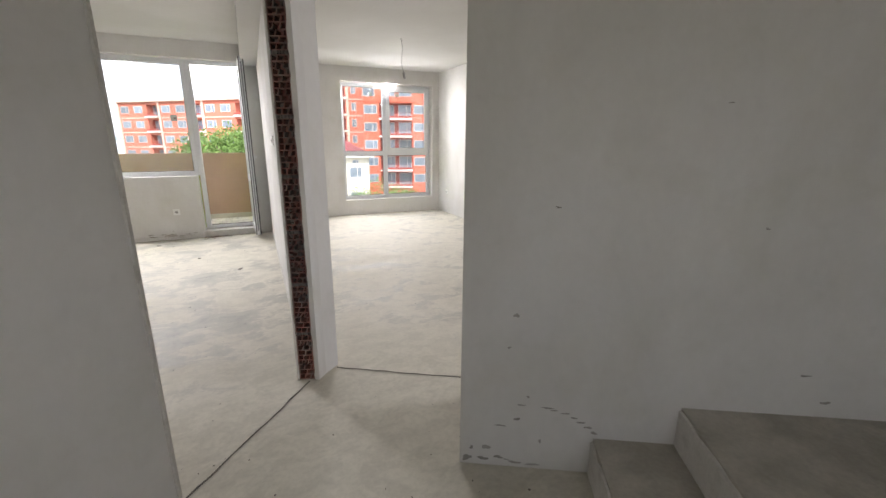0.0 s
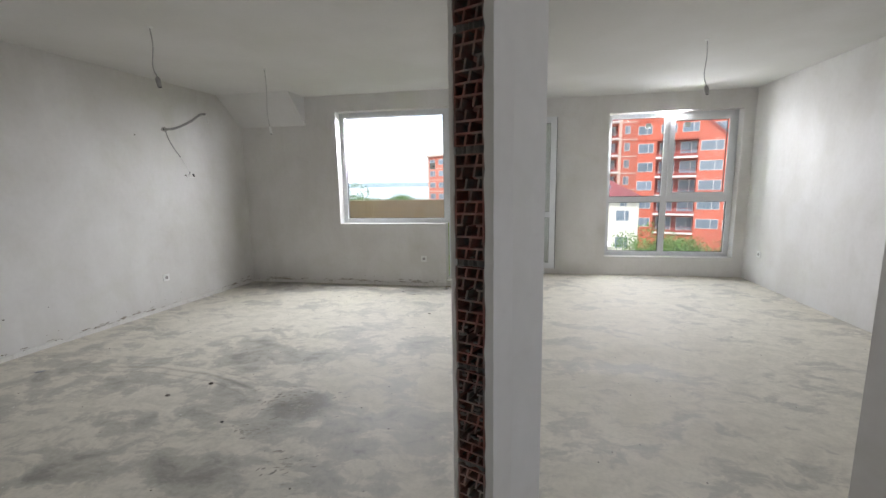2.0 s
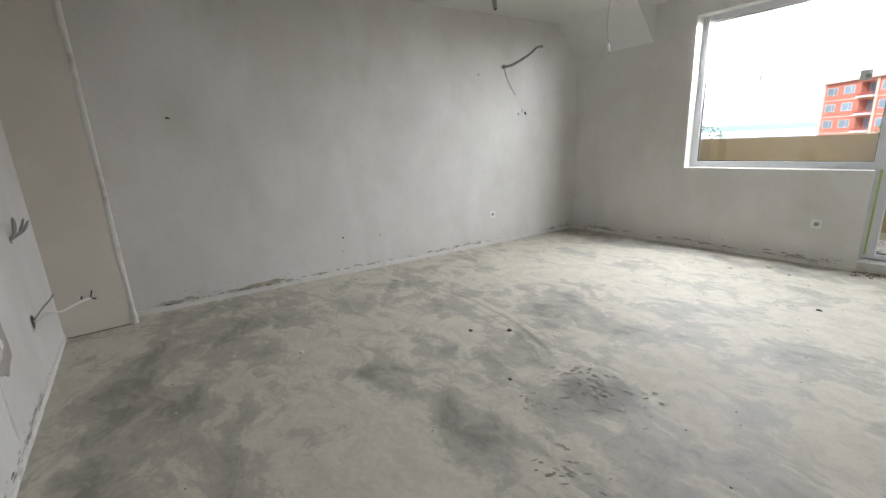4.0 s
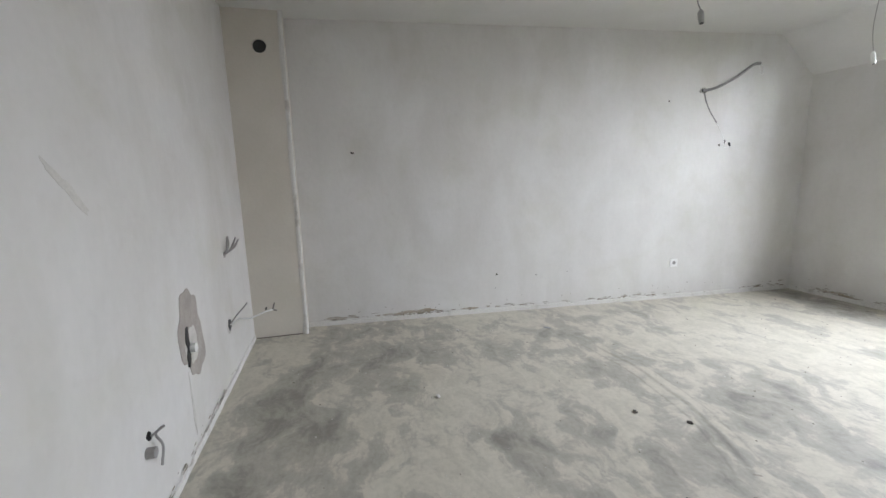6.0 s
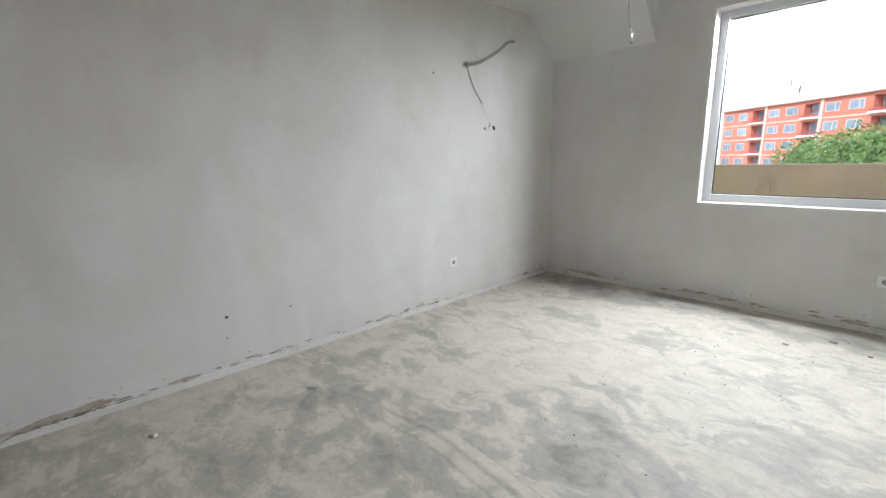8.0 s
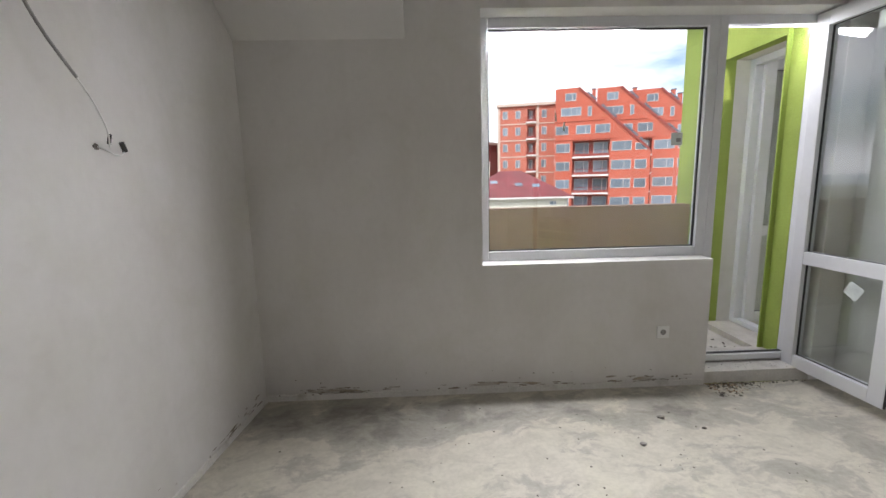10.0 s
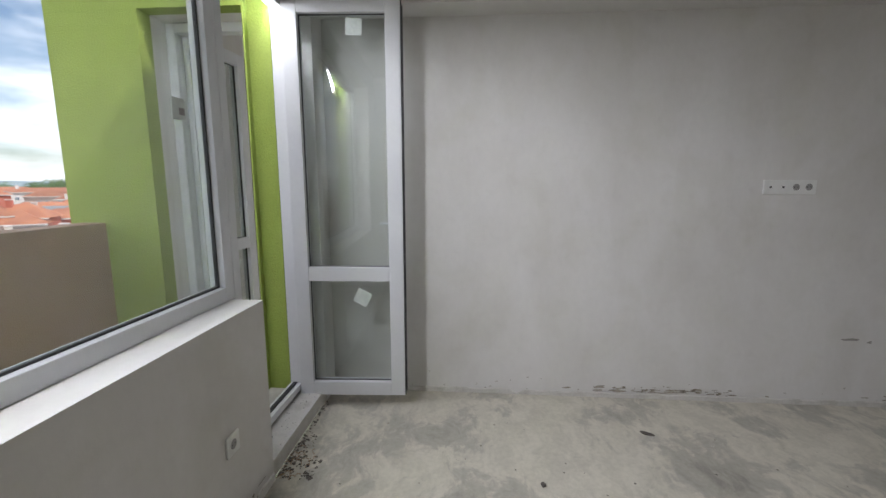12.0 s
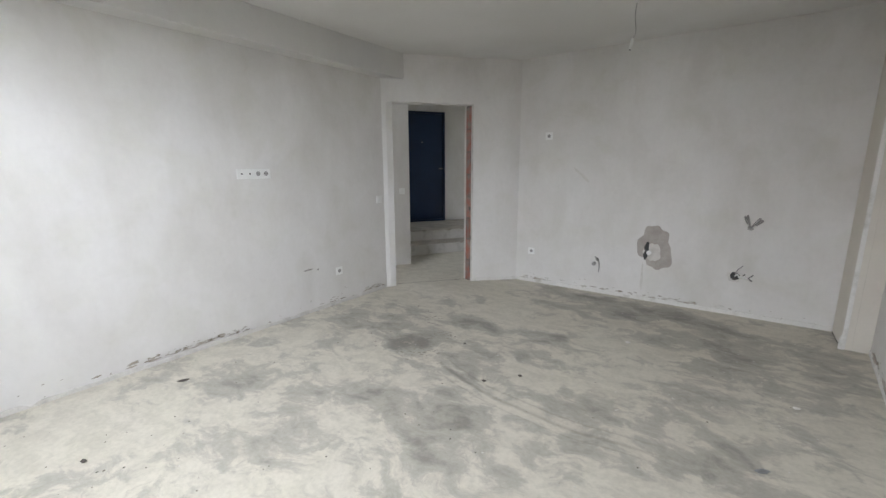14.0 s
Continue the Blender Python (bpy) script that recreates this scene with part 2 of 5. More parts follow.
    for x, y, r, w, amount in ((1.15, -5.15, 2.28, 0.026, 0.75), (1.15, -5.15, 2.20, 0.014, 0.5), (1.18, -5.15, 2.35, 0.012, 0.4)):
        d = n.new("ShaderNodeVectorMath")
        d.operation = "DISTANCE"
        l.new(mapped(slight.outputs["Vector"], 0, (1, 1, 0)), d.inputs[0])
        d.inputs[1].default_value = (x + 0.03, y + 0.03, 0)
        off_ring = calc("ABSOLUTE", calc("SUBTRACT", d.outputs["Value"], r), 0)
        ring = calc("MULTIPLY", span(off_ring, 0.0, w, amount, 0.0), near)
        col = mix("MULTIPLY", ring, col, (0.66, 0.655, 0.64))
    l.new(col, bsdf.inputs["Base Color"])
    l.new(span(v, 0.64, 1.03, 0.62, 0.82), bsdf.inputs["Roughness"])
    b = n.new("ShaderNodeBump")
    b.inputs["Strength"].default_value, b.inputs["Distance"].default_value = 0.16, 0.01
    l.new(calc("MULTIPLY_ADD", fine.outputs["Fac"], 0.5, calc("MULTIPLY_ADD", streak.outputs["Fac"], 0.4, mid.outputs["Fac"])), b.inputs["Height"])
    l.new(b.outputs["Normal"], bsdf.inputs["Normal"])
    return m


M_FLOOR = floor_material()
M_WALL = skim_material("plaster", (0.655, 0.636, 0.606), (0.73, 0.715, 0.695))
M_CEIL = material("ceiling_plaster", (0.66, 0.65, 0.62), (0.72, 0.71, 0.69), rough=0.92, scale=1.0, fine=30, bump=0.06, fine_amount=0.05)
M_CREAM = material("cream_plaster", (0.62, 0.58, 0.51), (0.66, 0.62, 0.55), rough=0.9, scale=2, fine=40, bump=0.08, fine_amount=0.06)
M_CEMENT = material("bare_cement", (0.30, 0.285, 0.26), (0.42, 0.40, 0.37), rough=0.9, scale=8, fine=70, bump=0.3)
M_BEAD = material("edge_plaster", (0.66, 0.64, 0.60), (0.50, 0.48, 0.44), rough=0.9, scale=9, fine=80, bump=0.3, lo=0.5, hi=0.75)
M_STEP = material("step_concrete", (0.40, 0.37, 0.315), (0.52, 0.485, 0.42), rough=0.85, scale=5, fine=60, bump=0.25, distort=0.4)
M_STRIP = material("screed_bead", (0.76, 0.745, 0.71), (0.56, 0.54, 0.49), rough=0.9, scale=7, fine=80, bump=0.3, lo=0.56, hi=0.74)
M_BRICK = material("fired_clay", (0.30, 0.115, 0.085), (0.22, 0.19, 0.17), rough=0.88, scale=12, fine=90, bump=0.3, spread=0.2)
M_MORTAR = material("mortar", (0.17, 0.15, 0.135), (0.11, 0.095, 0.085), rough=0.95, scale=14, fine=90, bump=0.5)
M_PVC = material("white_pvc", (0.72, 0.73, 0.745), (0.69, 0.70, 0.715), rough=0.35, scale=3, fine=40, bump=0.0, fine_amount=0.06)
M_GASKET = material("black_gasket", (0.03, 0.03, 0.033), (0.05, 0.05, 0.05), rough=0.6, bump=0.0)
M_GLASS = glass_material("window_glass")
M_GREEN = material("green_render", (0.33, 0.42, 0.085), (0.30, 0.385, 0.075), rough=0.9, scale=3, fine=120, bump=0.5, fine_amount=0.25)
M_BROWN = material("brown_render", (0.42, 0.275, 0.205), (0.38, 0.25, 0.19), rough=0.9, scale=2, fine=100, bump=0.4, fine_amount=0.2)
M_TILE = material("balcony_tile", (0.58, 0.55, 0.50), (0.46, 0.43, 0.39), rough=0.6, scale=5, fine=50, bump=0.1)
M_STEEL = material("sheet_metal", (0.35, 0.36, 0.37), (0.28, 0.29, 0.30), rough=0.45, metallic=0.7, scale=4, bump=0.05)
M_PLASTIC = material("white_plastic", (0.82, 0.82, 0.80), (0.78, 0.78, 0.76), rough=0.4, scale=20, bump=0.0, fine_amount=0.03)
# real black plastic, and the painted shade inside wall holes
M_BLACK = material("black_plastic_and_shade", (0.02, 0.02, 0.022), (0.035, 0.035, 0.035), rough=0.5, bump=0.0)
M_GREYPL = material("grey_plastic", (0.36, 0.35, 0.34), (0.30, 0.29, 0.28), rough=0.6, scale=20, bump=0.05)
# crumbs and dirt, also painted shade at the casing's foot and a small hole
M_DIRT_SHADE = material("dark_crumbs", (0.09, 0.08, 0.07), (0.16, 0.14, 0.12), rough=0.95, scale=30, fine=90, bump=0.3)
M_CHIP = material("plaster_chip", (0.72, 0.70, 0.66), (0.60, 0.58, 0.54), rough=0.9, scale=30, fine=90, bump=0.2)
M_BLUE = material("blue_door_paint", (0.009, 0.03, 0.085), (0.007, 0.025, 0.07), rough=0.4, scale=3, fine=40, bump=0.03, fine_amount=0.1)
M_STICK = material("paper_sticker", (0.72, 0.78, 0.74), (0.66, 0.72, 0.69), rough=0.6, scale=20, bump=0.0)
M_RED = material("red_facade", (0.50, 0.115, 0.07), (0.45, 0.105, 0.065), rough=0.85, scale=0.3, fine=6, bump=0.05, fine_amount=0.12)
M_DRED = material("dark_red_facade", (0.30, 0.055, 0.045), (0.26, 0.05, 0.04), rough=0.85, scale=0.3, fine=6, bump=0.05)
M_ORANGE = material("orange_facade", (0.52, 0.155, 0.105), (0.46, 0.14, 0.095), rough=0.85, scale=0.3, fine=6, bump=0.05, fine_amount=0.12)
M_BEIGE = material("beige_trim", (0.62, 0.49, 0.42), (0.56, 0.44, 0.38), rough=0.85, scale=0.4, fine=6, bump=0.05)
M_WHITEF = material("cream_facade", (0.70, 0.67, 0.58), (0.62, 0.60, 0.52), rough=0.85, scale=0.4, fine=6, bump=0.05)
M_SLAB = material("white_slab", (0.74, 0.70, 0.68), (0.66, 0.62, 0.60), rough=0.8, scale=0.5, fine=6, bump=0.0)
M_ROOF = material("dark_red_roof", (0.20, 0.035, 0.04), (0.15, 0.03, 0.033), rough=0.6, scale=0.5, fine=8, bump=0.1)
M_ROOFT = material("orange_roof", (0.42, 0.17, 0.09), (0.32, 0.12, 0.07), rough=0.85, scale=0.6, fine=8, bump=0.1, spread=0.2)
M_SKYL = material("dark_roof_glazing", (0.09, 0.10, 0.13), (0.13, 0.14, 0.17), rough=0.25, scale=0.7, fine=8, bump=0.0)
# the reflected sky is put into the panes' pale blue-grey colour
M_PANE = material("far_window_glass", (0.13, 0.17, 0.22), (0.26, 0.31, 0.37), rough=0.12, scale=0.25, fine=3, bump=0.0, spread=0.35)
M_BARK = material("bark", (0.14, 0.10, 0.07), (0.20, 0.15, 0.11), rough=0.95, scale=3, fine=20, bump=0.4)
M_LEAF = material("leaves", (0.075, 0.155, 0.028), (0.125, 0.23, 0.05), rough=0.7, scale=0.6, fine=5, bump=0.0, fine_amount=0.4)
M_GROUND = material("town_ground", (0.12, 0.14, 0.08), (0.22, 0.20, 0.17), rough=0.95, scale=0.03, fine=0.6, bump=0.1)
M_WATER = material("sea_water", (0.30, 0.36, 0.40), (0.34, 0.40, 0.44), rough=0.3, scale=0.004, fine=0.1, bump=0.0)
M_HILL = material("far_hills", (0.20, 0.27, 0.31), (0.24, 0.30, 0.32), rough=0.95, scale=0.004, fine=0.05, bump=0.0)


# ---- mesh helpers ----
def part(name, bm, mat, parent=None, label="", kind="", smooth=False):
    me = bpy.data.meshes.new(name)
    bmesh.ops.recalc_face_normals(bm, faces=bm.faces)
    if smooth:
        for f in bm.faces:
            f.smooth = True
    bm.to_mesh(me)
    bm.free()
    me.materials.append(mat)
    ob = new(name, me)
    if parent:
        ob.parent = parent
    return tagged(ob, label, kind=kind)


def structure(name, bm, mat, label="", category=""):
    return tagged(part(name, bm, mat), label, category, kind="structure")


def thing(name, label, category, group="", m=None):
    e = new(name)
    e.empty_display_size = 0.1
    if m is not None:
        e.matrix_world = m
    return tagged(e, label, category, group)


def box(bm, x0, y0, z0, x1, y1, z1, m=None):
    vs = [bm.verts.new((x, y, z)) for x in (x0, x1) for y in (y0, y1) for z in (z0, z1)]
    for a in ((0, 1, 3, 2), (4, 6, 7, 5), (0, 4, 5, 1), (2, 3, 7, 6), (0, 2, 6, 4), (1, 5, 7, 3)):
        bm.faces.new([vs[i] for i in a])
    if m is not None:
        bmesh.ops.transform(bm, matrix=m, verts=vs)
    return vs


def boxes(*args, bevel=0.0):
    bm = bmesh.new()
    for a in args:
        box(bm, *a)
    if bevel:
        bmesh.ops.bevel(bm, geom=list(bm.edges), offset=bevel, segments=2, affect="EDGES", profile=0.6)
    return bm


def prism(bm, pts, z0, z1):
    lo = [bm.verts.new((x, y, z0)) for x, y in pts]
    hi = [bm.verts.new((x, y, z1)) for x, y in pts]
    bm.faces.new(lo[::-1])
    bm.faces.new(hi)
    for i in range(len(pts)):
        j = (i + 1) % len(pts)
        bm.faces.new((lo[i], lo[j], hi[j], hi[i]))
    return bm


def prisms(*args):
    bm = bmesh.new()
    for pts, z0, z1 in args:
        prism(bm, pts, z0, z1)
    return bm


def solid_grid(us, vs, t0, t1, hollow, m):
    """A slab with openings: cells of us x vs, thick from t0 to t1; hollow(u, v) says which cells are open. m: pose; u along x, v along z."""
    bm = bmesh.new()
    nu, nv = len(us) - 1, len(vs) - 1
    full = [[not hollow((us[i] + us[i + 1]) / 2, (vs[j] + vs[j + 1]) / 2) for j in range(nv)] for i in range(nu)]
    cache = {}

    def vert(i, j, k):
        if (i, j, k) not in cache:
            cache[i, j, k] = bm.verts.new(m @ Vector((us[i], (t0, t1)[k], vs[j])))
        return cache[i, j, k]
    for i in range(nu):
        for j in range(nv):
            if not full[i][j]:
                continue
            bm.faces.new((vert(i, j, 0), vert(i + 1, j, 0), vert(i + 1, j + 1, 0), vert(i, j + 1, 0)))
            bm.faces.new((vert(i, j, 1), vert(i, j + 1, 1), vert(i + 1, j + 1, 1), vert(i + 1, j, 1)))
            for di, dj, a, b in ((-1, 0, (0, 0), (0, 1)), (1, 0, (1, 0), (1, 1)), (0, -1, (0, 0), (1, 0)), (0, 1, (0, 1), (1, 1))):
                p, q = i + di, j + dj
                if not (0 <= p < nu and 0 <= q < nv and full[p][q]):
                    bm.faces.new((vert(i + a[0], j + a[1], 0), vert(i + b[0], j + b[1], 0), vert(i + b[0], j + b[1], 1), vert(i + a[0], j + a[1], 1)))
    return bm


def wall_slab(u0, u1, v0, v1, t0, t1, openings, m=Matrix()):
    us = sorted({u0, u1, *[o[0] for o in openings], *[o[1] for o in openings]})
    vs = sorted({v0, v1, *[o[2] for o in openings], *[o[3] for o in openings]})
    return solid_grid(us, vs, t0, t1, lambda u, v: any(a < u < b and c < v < d for a, b, c, d in openings), m)


def tube(bm, pts, r, n=8, caps=True):
    """A swept round tube; r is a radius or a list of radii."""
    pts = [Vector(p) for p in pts]
    rs = r if isinstance(r, (list, tuple)) else [r] * len(pts)
    rings, side = [], None
    for i, p in enumerate(pts):
        d = (pts[min(i + 1, len(pts) - 1)] - pts[max(i - 1, 0)]).normalized()
        side = d.orthogonal().normalized() if side is None else (side - d * side.dot(d)).normalized()
        up = d.cross(side)
        rings.append([bm.verts.new(p + (side * math.cos(2 * math.pi * k / n) + up * math.sin(2 * math.pi * k / n)) * rs[i]) for k in range(n)])
    for a, b in zip(rings, rings[1:]):
        for k in range(n):
            bm.faces.new((a[k], a[(k + 1) % n], b[(k + 1) % n], b[k]))
    if caps:
        bm.faces.new(rings[0][::-1])
        bm.faces.new(rings[-1])


def tubes(*args):
    bm = bmesh.new()
    for a in args:
        tube(bm, *a)
    return bm


def bend(points, n=10):
    """Points along a smooth line through the given ones."""
    P = [Vector(p) for p in points]
    P = [P[0] * 2 - P[1], *P, P[-1] * 2 - P[-2]]
    out = []
    for i in range(1, len(P) - 2):
        for k in range(n):
            t = k / n
            a, b, c, d = P[i - 1:i + 3]
            out.append(0.5 * (2 * b + (c - a) * t + (2 * a - 5 * b + 4 * c - d) * t * t + (3 * b - a - 3 * c + d) * t ** 3))
    out.append(P[-2])
    return out


# ---- the shell ----
H = 2.60
A, B = Vector((4.309, -5.369)), Vector((5.151, -3.841))
JL, JH = Vector((3.735, -4.405)), Vector((3.853, -4.455))        # raw jamb: room edge, hall edge
KL, KH = Vector((3.12, -5.10)), Vector((3.247, -5.142))            # the jamb across the doorway
UU = Vector((-0.652, -0.758))                                     # along the slanting wall, to the south-west
REC = -UU * 0.072
JR = Vector((3.7620, -4.3415))                                    # where the room face takes over behind the raw jamb
WX = lambda y: 0.087 * y                      # inner face of the slanted west wall
GW = (1.43, 2.93, 3.66)                       # living room window left, its right, door right

bm = prisms(([(-0.80, 0), (3.96, 0), (3.96, 1.0), (7.04, 1.0), (7.04, -6.2), (5.99, -6.36), (4.57, -8.7), (2.45, -8.7), (2.45, -6.1), (-0.80, -6.1)], -0.2, 0.0))
structure("floor", bm, M_FLOOR, "bare trowelled concrete screed with pale dusty patches, grey stains and painted shade by the window wall", "floor")

m0 = Matrix()
structure("wall_north", wall_slab(-0.05, 3.83, 0, H, 0.0, 0.24, [(GW[0], GW[1], 0.865, 2.385), (GW[1], GW[2], 0, 2.385)], m0), M_WALL,
          "plastered off-white wall under and round the balcony window", "wall")
structure("facade_north", wall_slab(-1.5, 3.57, -0.2, 2.80, 0.24, 0.34, [(GW[0], GW[1], 0.865, 2.385), (GW[1], GW[2], 0.05, 2.385)], m0), M_GREEN,
          "bright green rendered outer face of the flat", "wall")
structure("wall_west", prisms(([(WX(0.24), 0.24), (WX(-6.0), -6.0), (WX(-6.0) - 0.25, -6.0), (-0.25, 0.24)], 0, H)), M_WALL,
          "long off-white plastered wall with patchy skim", "wall")
structure("wall_south", prisms(([(-0.48, -5.505), (2.70, -5.505), (2.55, -5.72), (-0.48, -5.72)], 0, H)), M_WALL,
          "off-white plastered kitchen wall with cable holes", "wall")
structure("wall_east", prisms(([(3.83, 0.0), (3.792, -4.30), JR, JH + REC, (3.985, -4.325), (3.985, 0.0)], 0, H)), M_WALL,
          "off-white plastered partition ending in a raw brick jamb", "wall")
structure("wall_diagonal", prisms(([KL + UU * 0.02, (2.70, -5.505), (2.55, -5.72), (2.30, -6.1), (2.45, -6.1), KH + UU * 0.02], 0, H),
                                  ([JR, KL + UU * 0.02, KH + UU * 0.02, JH + REC], 2.10, H)), M_WALL,
          "slanting plastered wall with the living room doorway", "wall")
AE = Vector((0.6088, 0.7934))                                      # along the hall wall's end face
a2 = A + AE * 0.5
d1 = Vector((0.859, -0.512))
structure("wall_hall", prisms(([A, a2, a2 + d1 * 0.13, A + AE * 0.13 + d1 * 0.13, (6.10, -6.27), (5.99, -6.36)], 0, H)), M_WALL,
          "off-white plastered hall wall with scuffs beside the steps", "wall")
structure("wall_bedroom", prisms(([B, (7.04, -3.841), (7.04, -4.05), (5.52, -4.06)], 0, H)), M_WALL, "off-white plastered wall corner", "wall")
structure("wall_closing", prisms(([(5.99, -6.36), (7.04, -6.2), (7.04, -6.5), (6.1, -6.55)], 0, H)), M_WALL, "off-white plastered wall", "wall")
structure("wall_bedroom_north", wall_slab(3.96, 7.3, 0, H, 1.0, 1.35, [(5.17, 6.90, 0.276, 2.35)], m0), M_WALL, "off-white plastered wall round a tall window", "wall")
m90 = pose(0, 0, 0, 0, 0, 90)
# side room opening is added: it lights the passage and hall floor
structure("wall_bedroom_east", wall_slab(-6.5, 1.0, 0, H, -7.3, -7.04, [(-5.9, -5.0, 0.9, 2.3)], m90), M_WALL, "off-white plastered wall with an unseen, added side room window", "wall")
structure("wall_bedroom_west", wall_slab(0.0, 1.0, 0, H, -3.96, -3.67, [(0.35, 0.95, 0.05, 2.33)], m90), M_WALL, "plastered wall with a balcony doorway", "wall")
structure("facade_return", boxes((3.604, 0.2115, 0.086, 3.6685, 0.339, 2.385), (3.571, 0.2405, 2.386, 3.6685, 0.339, 2.80)), M_GREEN, "bright green rendered return beside the balcony door", "wall")
structure("facade_side", wall_slab(0.34, 1.50, -0.2, 2.78, -3.67, -3.57, [(0.35, 0.95, 0.05, 2.33)], m90), M_GREEN,
          "bright green rendered wall beside the balcony", "wall")
structure("facade_end", wall_slab(3.67, 7.4, -0.2, 2.78, 1.352, 1.50, [(5.12, 6.99, 0.22, 2.40)], m0), M_GREEN, "bright green rendered wall", "wall")
structure("coping", boxes((3.53, 0.36, 2.78, 3.75, 1.54, 2.815), (3.75, 1.30, 2.78, 7.4, 1.54, 2.815), bevel=0.006), M_STEEL, "grey sheet-metal coping on the green wall", "coping")
structure("wall_hall_back", prisms(([(2.45, -6.1), (2.30, -6.1), (2.30, -8.9), (2.45, -8.9)], 0, H)), M_WALL, "off-white plastered hall wall", "wall")
# the opening here is added for the hall's fill lamp
structure("wall_hall_south", wall_slab(2.45, 4.60, 0, H, -8.95, -8.70, [(2.75, 4.15, 0.9, 2.35)], m0), M_WALL, "off-white plastered hall wall with an added, unseen window", "wall")
dd = Vector((-0.517, -0.856)).normalized()
dp = Vector((0.856, -0.517))
Q = Vector((5.99, -6.36))
q1, q2 = Q + dd * 0.50, Q + dd * 1.42
q3 = Q + dd * 2.74
structure("wall_entrance", prisms(([Q, q1, q1 + dp * 0.2, Q + dp * 0.2], 0, H), ([q2, q3, q3 + dp * 0.2, q2 + dp * 0.2], 0, H),
                                  ([q1, q2, q2 + dp * 0.2, q1 + dp * 0.2], 2.40, H)), M_WALL, "dim plastered wall round the entrance door", "wall")
structure("ceiling", prisms(([(-0.80, 0.24), (3.83, 0.24), (3.83, 1.0), (7.3, 1.0), (7.3, -8.9), (-0.80, -8.9)], H, H + 0.15)), M_CEIL, "smooth off-white plastered ceiling", "ceiling")
structure("ceiling_beam", prisms(([(3.63, 0.0), (3.83, 0.0), (3.795, -4.29), (3.63, -4.51)], 2.34, H)), M_CEIL, "plastered beam along the wall under the ceiling", "beam")
bm = bmesh.new()
wa = [bm.verts.new(p) for p in ((WX(0), 0, 2.225), (WX(-0.41), -0.41, H), (WX(0), 0, H))]
wb = [bm.verts.new(p) for p in ((0.99, 0, 2.225), (0.99, -0.41, H), (0.99, 0, H))]
bm.faces.new(wa)
bm.faces.new(wb)
for i in range(3):
    bm.faces.new((wa[i], wa[(i + 1) % 3], wb[(i + 1) % 3], wb[i]))
structure("sloped_soffit", bm, M_CEIL, "short sloped plaster soffit in the ceiling corner", "soffit")

# entrance steps: two risers and a landing
r1, r2 = Vector((4.785, -5.645)), Vector((5.065, -5.811))
structure("steps", prisms(([r1, r2, r2 + dd * 3.3, r1 + dd * 3.3], 0, 0.17), ([r2, Q, q3, r2 + dd * 3.3], 0, 0.34)), M_STEP,
          "bare concrete entrance steps with chipped plastered risers", "steps")

# duct casing with a round hole
CX, CY = -0.28, -5.078
bm = bmesh.new()
box(bm, WX(-5.3) - 0.02, -5.505, 0, CX - 0.06, CY - 0.02, H)
structure("duct_core", bm, M_CEMENT, "rough cement inside the duct casing", "duct")
bm = bmesh.new()
outer = [bm.verts.new((CX, y, z)) for y, z in ((-5.505, 0), (CY + 0.0, 0), (CY, H), (-5.505, H))]
hc = (-5.255, 2.34)
inner = [bm.verts.new((CX, hc[0] + math.cos(a) * 0.052 * (1 + 0.05 * math.sin(5 * a)), hc[1] + math.sin(a) * 0.052)) for a in [2 * math.pi * k / 20 for k in range(20)]]
eo = [bm.edges.new((outer[i], outer[(i + 1) % 4])) for i in range(4)]
ei = [bm.edges.new((inner[i], inner[(i + 1) % 20])) for i in range(20)]
bmesh.ops.triangle_fill(bm, edges=eo + ei, use_beauty=True)
for loop in (outer, inner):
    back = [bm.verts.new(v.co + Vector((-0.058, 0, 0))) for v in loop]
    for i in range(len(loop)):
        bm.faces.new((loop[i], loop[(i + 1) % len(loop)], back[(i + 1) % len(loop)], back[i]))
box(bm, WX(CY) - 0.02, CY - 0.018, 0, CX - 0.0585, CY, H)
casing = structure("duct_casing", bm, M_CREAM, "cream plastered duct casing in the corner with a round vent hole", "duct")
# closed black plug: the vent's shaded inside is put into its colour
bm = bmesh.new()
tube(bm, [(CX - 0.057, hc[0], hc[1]), (CX - 0.02, hc[0], hc[1])], 0.05, 20)
part("vent_pipe_shade", bm, M_BLACK, casing, "black plug painting the shade inside the open pipe end")

rnd = random.Random(15)
bm = bmesh.new()
rows = []
for i in range(66):
    z, j = H * i / 65, rnd.uniform(-0.0025, 0.0025) + 0.004 * math.sin(i * 0.31)
    flare = 0.012 if i < 3 else 0.0
    rows.append([bm.verts.new(p) for p in ((CX + 0.0005, CY - 0.030 + j - flare, z), (CX + 0.007 + flare, CY - 0.017 + j, z), (CX + 0.008 + flare, CY - 0.002, z),
                                           (CX + 0.002, CY + 0.006 + flare * 0.5, z), (CX - 0.020, CY + 0.0005, z))])
for a, b in zip(rows, rows[1:]):
    for j in range(4):
        bm.faces.new((a[j], a[j + 1], b[j + 1], b[j]))
part("corner_bead", bm, M_STRIP, casing, "pale rounded plaster bead on the casing's corner", smooth=True)
# thin dark strip paints the shade where the casing meets the floor
part("foot_shade", boxes((CX + 0.0005, -5.49, 0.001, CX + 0.004, CY - 0.04, 0.006)), M_DIRT_SHADE, casing, "dark strip painting the shaded gap at the casing's foot")

